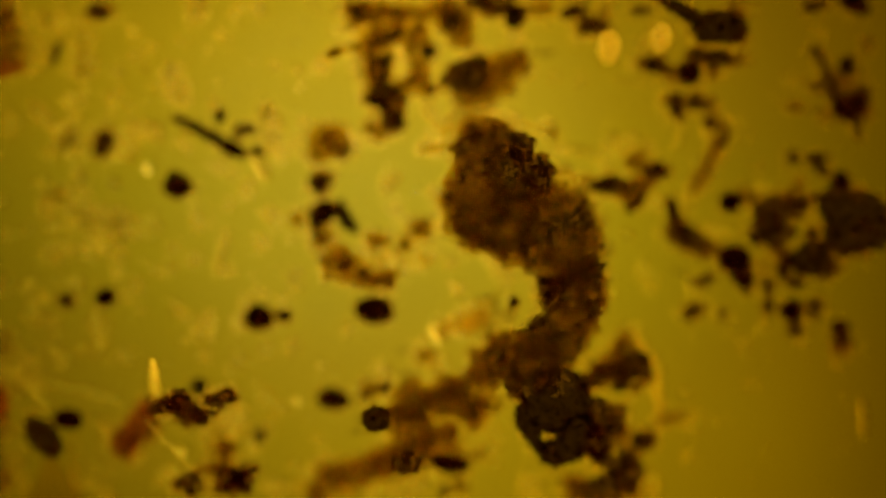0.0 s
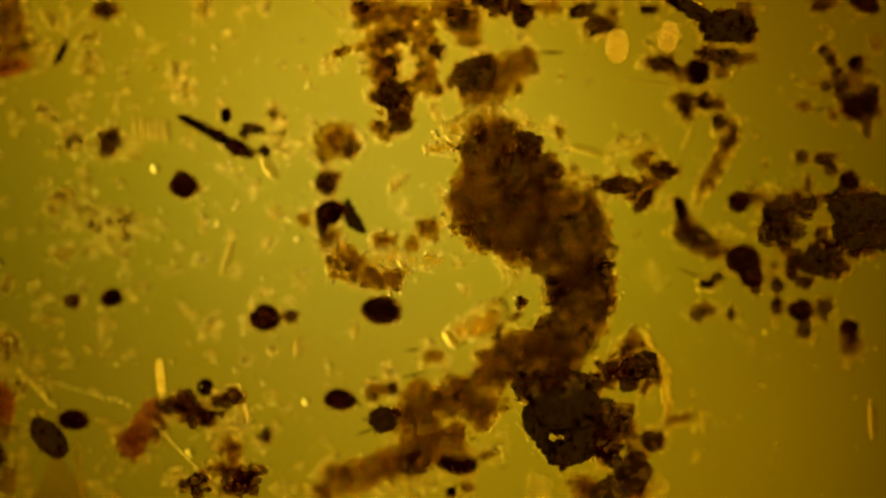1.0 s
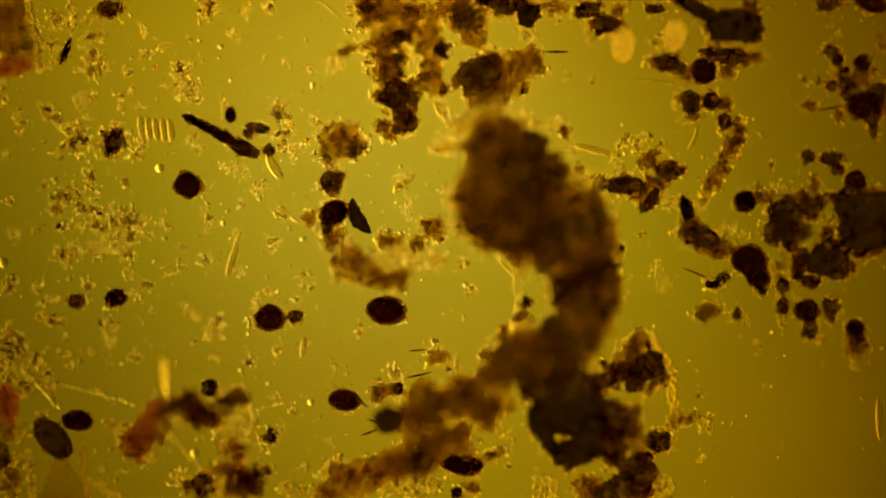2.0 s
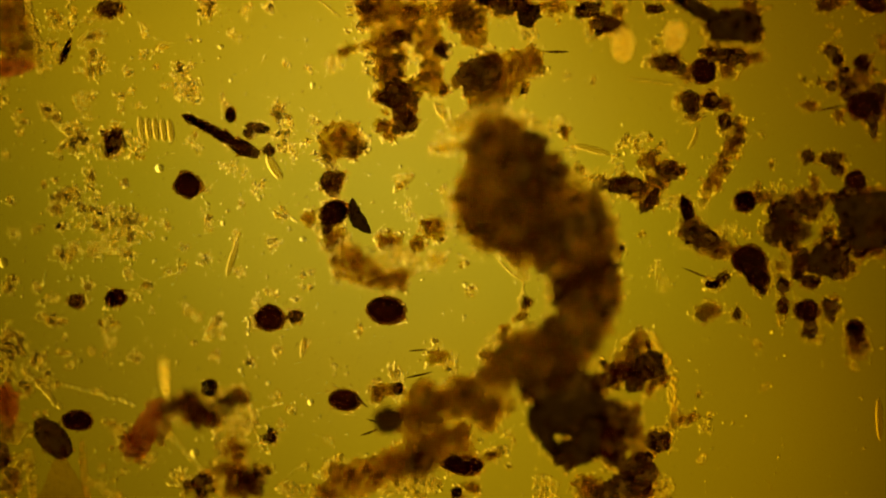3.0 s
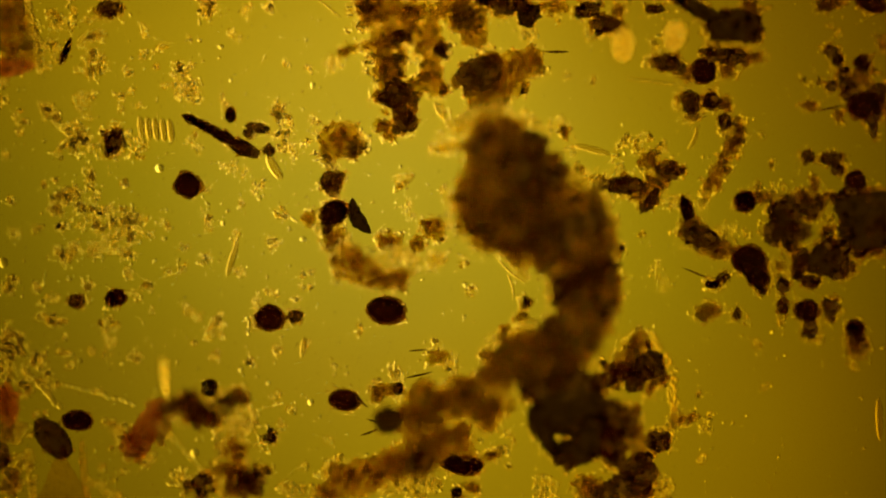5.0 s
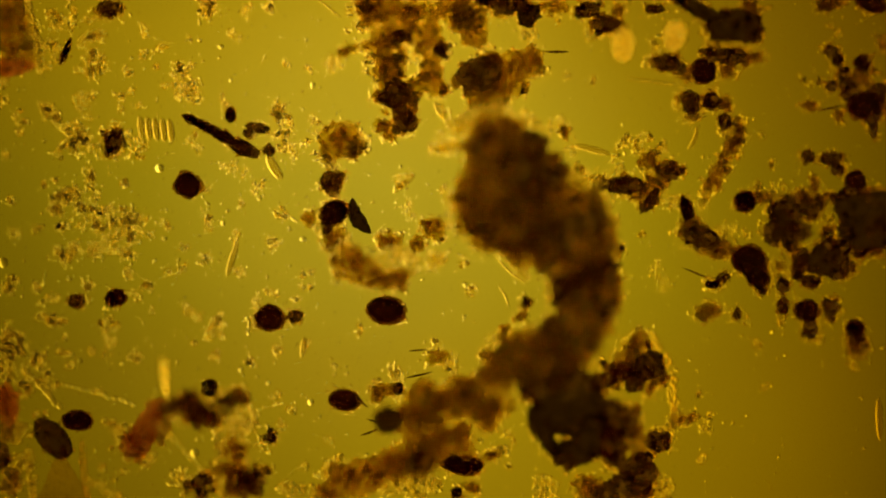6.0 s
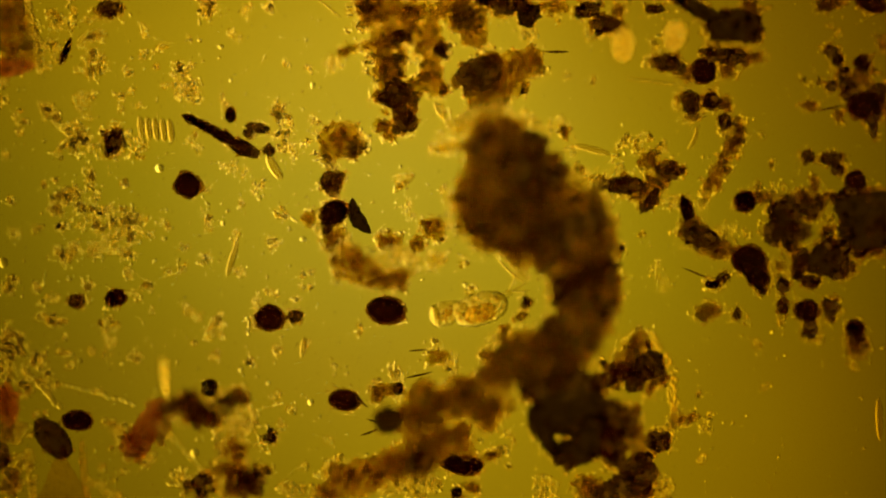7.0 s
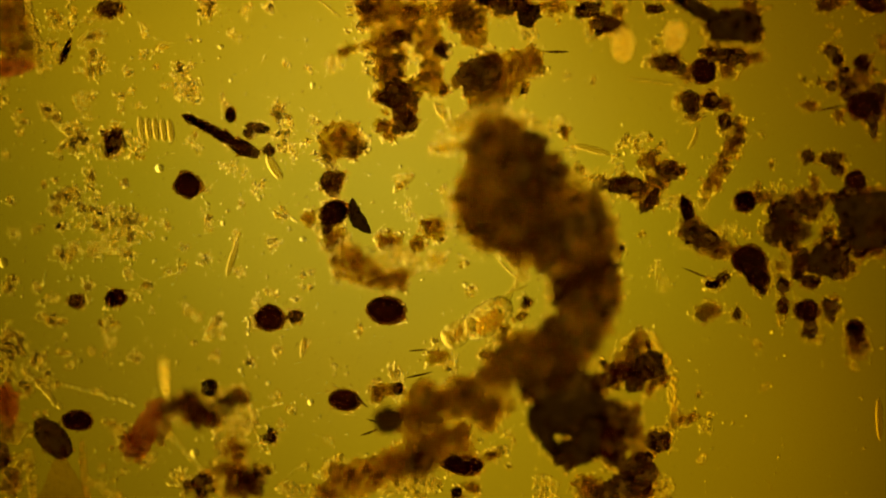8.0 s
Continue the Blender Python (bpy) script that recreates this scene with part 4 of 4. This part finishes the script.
filament("pale blurred thread beside the red-brown fragment", lambda u: (280 + 80 * u, 745 + 85 * u, 175 - 80 * u), 3.2, 6, 1.3)

# clear torn flake
def flake():
    b = bmesh.new()
    ring = []
    for i in range(36):
        a = 2 * math.pi * i / 36
        r = 1 / max(abs(math.cos((a - math.pi / 2 + math.pi / 3) % (2 * math.pi / 3) - math.pi / 3)), 0.4)
        r = min(r, 1.8) * (1 + 0.06 * noise.noise(Vector((math.cos(a) * 3, math.sin(a) * 3, 4.2))))
        ring.append(b.verts.new((36 * r * math.cos(a) * U, 40 * r * math.sin(a) * U, 0)))
    top = b.faces.new(ring)
    out = bmesh.ops.extrude_face_region(b, geom=[top])
    bmesh.ops.translate(b, vec=(0, 0, 7 * U), verts=[g for g in out["geom"] if isinstance(g, bmesh.types.BMVert)])
    bmesh.ops.recalc_face_normals(b, faces=b.faces)
    me = bpy.data.meshes.new("tissue_flake")
    b.to_mesh(me)
    b.free()
    me.materials.append(film("yellow_tissue", (0.98, 0.88, 0.55), 1.07, 40.0))
    return me


solid("tissue_flake", "thin yellow translucent flake of tissue", "plant fragment", flake(), 112, 872, 3, 185)
solid("bristle", "long dark bristle beside the black seeds", "bristle", rod_mesh("bristle", 120, 6, M_BROWN, 0.1, 1.0, 4.0), 150, 836, 8, -83)

# single clear grains on the glass, and the dust between them
rng = np.random.default_rng(77)
speck_mesh = []
for i in range(10):
    v, f = lump(rng, 1, 1, 0.8, 0, 1.2, FLOC, 1.3)
    speck_mesh.append(mesh_of("silt_grain", v, f, M_SILT))
for i in range(290):
    while True:
        x, y = rng.uniform(0, 1568), rng.uniform(0, 882)
        open_water = x < 560 or (x < 880 and 430 < y < 660) or (x > 1200 and y > 480 and rng.uniform() < 0.25) or rng.uniform() < 0.12
        if open_water:
            break
    r = float(rng.gamma(3.0, 0.75))
    r = min(max(r, 1.2), 4.5)
    ob = new("silt_grain", speck_mesh[i % 10])
    ob.matrix_basis = Matrix.Translation(P(x, y, r * 0.75)) @ pose(0, 0, 0, 0, 0, rng.uniform(0, 360)) @ Matrix.Diagonal((r, r * rng.uniform(0.6, 1.0), r, 1))
    tagged(ob, "tiny clear silt grain on the glass", "grain", "silt grains")
bead = mesh_of("glass_bead", ROUND[0] * U, ROUND[1], M_CLEAR)
for x, y, r in ((1385, 475, 8), (550, 712, 6), (283, 298, 8), (345, 802, 8), (130, 32, 7), (603, 808, 6), (700, 488, 8), (6, 465, 9)):
    ob = new("glass_bead", bead)
    ob.matrix_basis = Matrix.Translation(P(x, y, r)) @ Matrix.Scale(r, 4)
    tagged(ob, "tiny bright round bead of clear glass", "bead", "glass beads")
pts = np.column_stack((rng.uniform(-784, 784, 3200), rng.uniform(-441, 441, 3200), np.full(3200, 1.2)))
keep = rng.uniform(0, 1, 3200) < np.where(pts[:, 0] < -150, 0.9, 0.4)
dust = scatter("dust", pts[keep], rng.gamma(2.4, 0.6, 3200)[keep].clip(0.6, 2.8), M_DUST, rng)
tagged(new("dust", dust), "very fine dust on the glass", "dust", "", "stuff")

# ---- the rotifer, held by its foot at the edge of the crescent ----
M_SKIN = film("rotifer_skin", (0.995, 0.96, 0.80), 1.06, 3.2)
M_HEAD = film("rotifer_head", (0.995, 0.96, 0.80), 1.06, 3.4)
M_GUT = film("rotifer_gut", (0.97, 0.86, 0.48), 1.04, 3.0)
FOOT = (905, 516, 26)
rotifer = new("rotifer")
rotifer.empty_display_size = 10 * U
rotifer.matrix_basis = Matrix.Translation(P(*FOOT))
tagged(rotifer, "clear yellow rotifer with a plump body, foot on the sediment", "rotifer")


def turned(name, profile, mat, folds=0.05, seed=0, sides=28):
    """A body turned about x from a profile of (x, radius), with soft folds."""
    n = 26
    xs = np.linspace(profile[0][0], profile[-1][0], n)
    rs = np.interp(xs, [p[0] for p in profile], [p[1] for p in profile])
    for _ in range(2):
        rs[1:-1] = 0.25 * rs[:-2] + 0.5 * rs[1:-1] + 0.25 * rs[2:]
    verts, faces = [], []
    for x, r in zip(xs, rs):
        for j in range(sides):
            a = 2 * math.pi * j / sides
            k = r * (1 + folds * 2 * noise.noise(Vector((x / 9, 2 * math.cos(a), 2 * math.sin(a) + seed))))
            verts.append((x * U, k * math.cos(a) * U, 0.8 * k * math.sin(a) * U))
    for i in range(n - 1):
        for j in range(sides):
            k = (j + 1) % sides
            faces.append((i * sides + j, i * sides + k, (i + 1) * sides + k, (i + 1) * sides + j))
    faces.append(tuple(range(sides))[::-1])
    faces.append(tuple((n - 1) * sides + j for j in range(sides)))
    return mesh_of(name, verts, faces, mat)


def sac(x0, x1, r, blunt=0.5, n=16):
    """Profile of a closed sac from x0 to x1; blunt: how full its ends are."""
    return [(x0 + (x1 - x0) * (1 - math.cos(math.pi * i / n)) / 2, max(0.4, r * math.sin(math.pi * i / n) ** blunt)) for i in range(n + 1)]


# along -x: the foot at 0, the crown of cilia at about -150
trunk = part("trunk", turned("trunk", sac(-112, -10, 29, 0.75), M_SKIN, 0.06, 1), rotifer)
trunk.location = (0, -14 * U, 0)
head = part("head", turned("head", [(-46, 1), (-45, 12), (-41, 18), (-34, 21), (-18, 22), (0, 19), (14, 12), (24, 4)], M_HEAD, 0.06, 5), rotifer, "rounded clear head")
part("foot", turned("foot", sac(-34, 3, 7, 0.6), M_SKIN, 0.1, 3), rotifer, "narrow clear foot").matrix_basis = pose(0, 0, 0, 0, 0, 14)
gut = part("stomach", turned("stomach", sac(-92, -34, 15, 0.8), M_GUT, 0.2, 7), trunk, "orange brown stomach")
gut.location = (0, -8 * U, 0)
rng = np.random.default_rng(12)
q = rng.uniform(-1, 1, (520, 3)) * (48, 26, 16) + (-60, 0, 2)
q = q[((q - (-60, 0, 2)) / (48, 26, 16) * ((q - (-60, 0, 2)) / (48, 26, 16))).sum(1) < 1]
part("granules", scatter("granules", q, rng.gamma(6.0, 0.3, len(q)).clip(1.0, 3.4), M_SILT, rng, SEED, 0.1, 1.9), trunk, "fine clear grains in the body", "stuff")
q = rng.normal(size=(110, 3))
q = q / np.linalg.norm(q, axis=1)[:, None] * rng.uniform(0.4, 0.95, (110, 1)) * (24, 19, 14) + (-16, 0, 0)
part("granules", scatter("granules", q, rng.gamma(6.0, 0.26, 110).clip(0.9, 2.8), M_SILT, rng, SEED, 0.1, 1.9), head, "fine clear grains in the head", "stuff")
part("gullet", mesh_of("gullet", ROUND[0] * (9 * U, 6 * U, 5 * U), ROUND[1], M_GUT), head).location = (-14 * U, 0, 0)
part("crown", mesh_of("crown", ROUND[0] * (10 * U, 19 * U, 12 * U), ROUND[1], film("rotifer_crown", (0.995, 0.96, 0.80), 1.035, 3.4)), head, "rounded crown of cilia").location = (-37 * U, 0, 0)
for s in (-1, 1):
    toe = part("toe", rod_mesh("toe", 34, 2.0, M_NEEDLE, 0.6, 1.0, 2.0), rotifer, "thin clear toe")
    toe.matrix_basis = Matrix.Translation((15 * U, s * 4 * U, 0)) @ pose(0, 0, 0, 0, 0, s * 16)

thread = new("thread", rod_mesh("thread", 48, 2.2, M_NEEDLE, 0.3, 1.0, 5.0))
tagged(thread, "thin clear waving thread beside the rotifer's foot", "thread")
root = solid("thread", "clear curved thread along the sediment's edge", "thread", rod_mesh("root_thread", 84, 2.4, M_NEEDLE, 0.4, 1.0, 6.0), 902, 478, 14, -42)


def motions():
    # seconds, degrees below the horizontal, reach of the crown from the foot
    rows = [(0.0, 33, 140), (0.5, 36, 136), (0.8, 40, 134), (1.0, 39, 138), (1.2, 39, 136), (1.4, 43, 130), (1.5, 53, 128), (1.7, 65, 118), (2.0, 84, 115),
            (2.5, 108, 112), (2.8, 108, 112), (3.0, 92, 114), (3.2, 60, 124), (3.5, 39, 134), (3.8, 21, 143), (4.0, 26, 130), (4.2, 38, 124), (4.4, 50, 122), (4.5, 58, 118),
            (4.7, 72, 112), (5.0, 90, 110), (5.6, 104, 110), (6.2, 96, 112), (6.4, 74, 120), (6.6, 44, 138), (6.7, 31, 140), (6.8, 23, 140), (6.9, 19.5, 144),
            (7.0, 16.5, 149), (7.1, 16, 132), (7.2, 20.5, 124), (7.4, 46, 116), (7.5, 55, 120), (7.6, 54, 132), (7.7, 50, 140), (7.8, 46, 148), (8.0, 36, 149)]
    # how far it draws back under the trail while it is hidden
    hide = [(0.0, 0), (1.7, 0), (2.0, 22), (2.5, 52), (2.8, 54), (3.0, 46), (3.2, 4), (3.5, 0), (4.5, 0), (4.7, 10), (5.0, 36), (5.6, 54), (6.2, 54), (6.4, 20), (6.6, 0), (8.0, 0)]

    def held(t):
        k = float(np.interp(t, [q[0] for q in hide], [q[1] for q in hide]))
        return Matrix.Translation(P(FOOT[0] + 0.45 * k, FOOT[1] + 0.95 * k, FOOT[2]))

    walk(rotifer, [(t, held(t) @ pose(0, 0, 0, 0, 0, a)) for t, a, _ in rows])
    walk(head, [(t, pose((44 - r) * U, -4 * U, 0)) for t, _, r in rows])
    sway = [(0.0, 895, 478, 100), (1.4, 900, 478, 104), (1.7, 902, 482, 100), (2.8, 928, 520, 60), (3.2, 915, 500, 100), (3.5, 906, 495, 88), (4.0, 906, 494, 84),
            (4.7, 908, 500, 96), (5.8, 892, 522, 118), (6.2, 896, 525, 112), (6.5, 906, 512, 96), (7.0, 908, 496, 72), (7.5, 910, 500, 66), (8.0, 912, 498, 66)]
    walk(thread, [(t, Matrix.Translation(P(x, y, 22)) @ pose(0, 0, 0, 0, 0, a)) for t, x, y, a in sway])


motions()
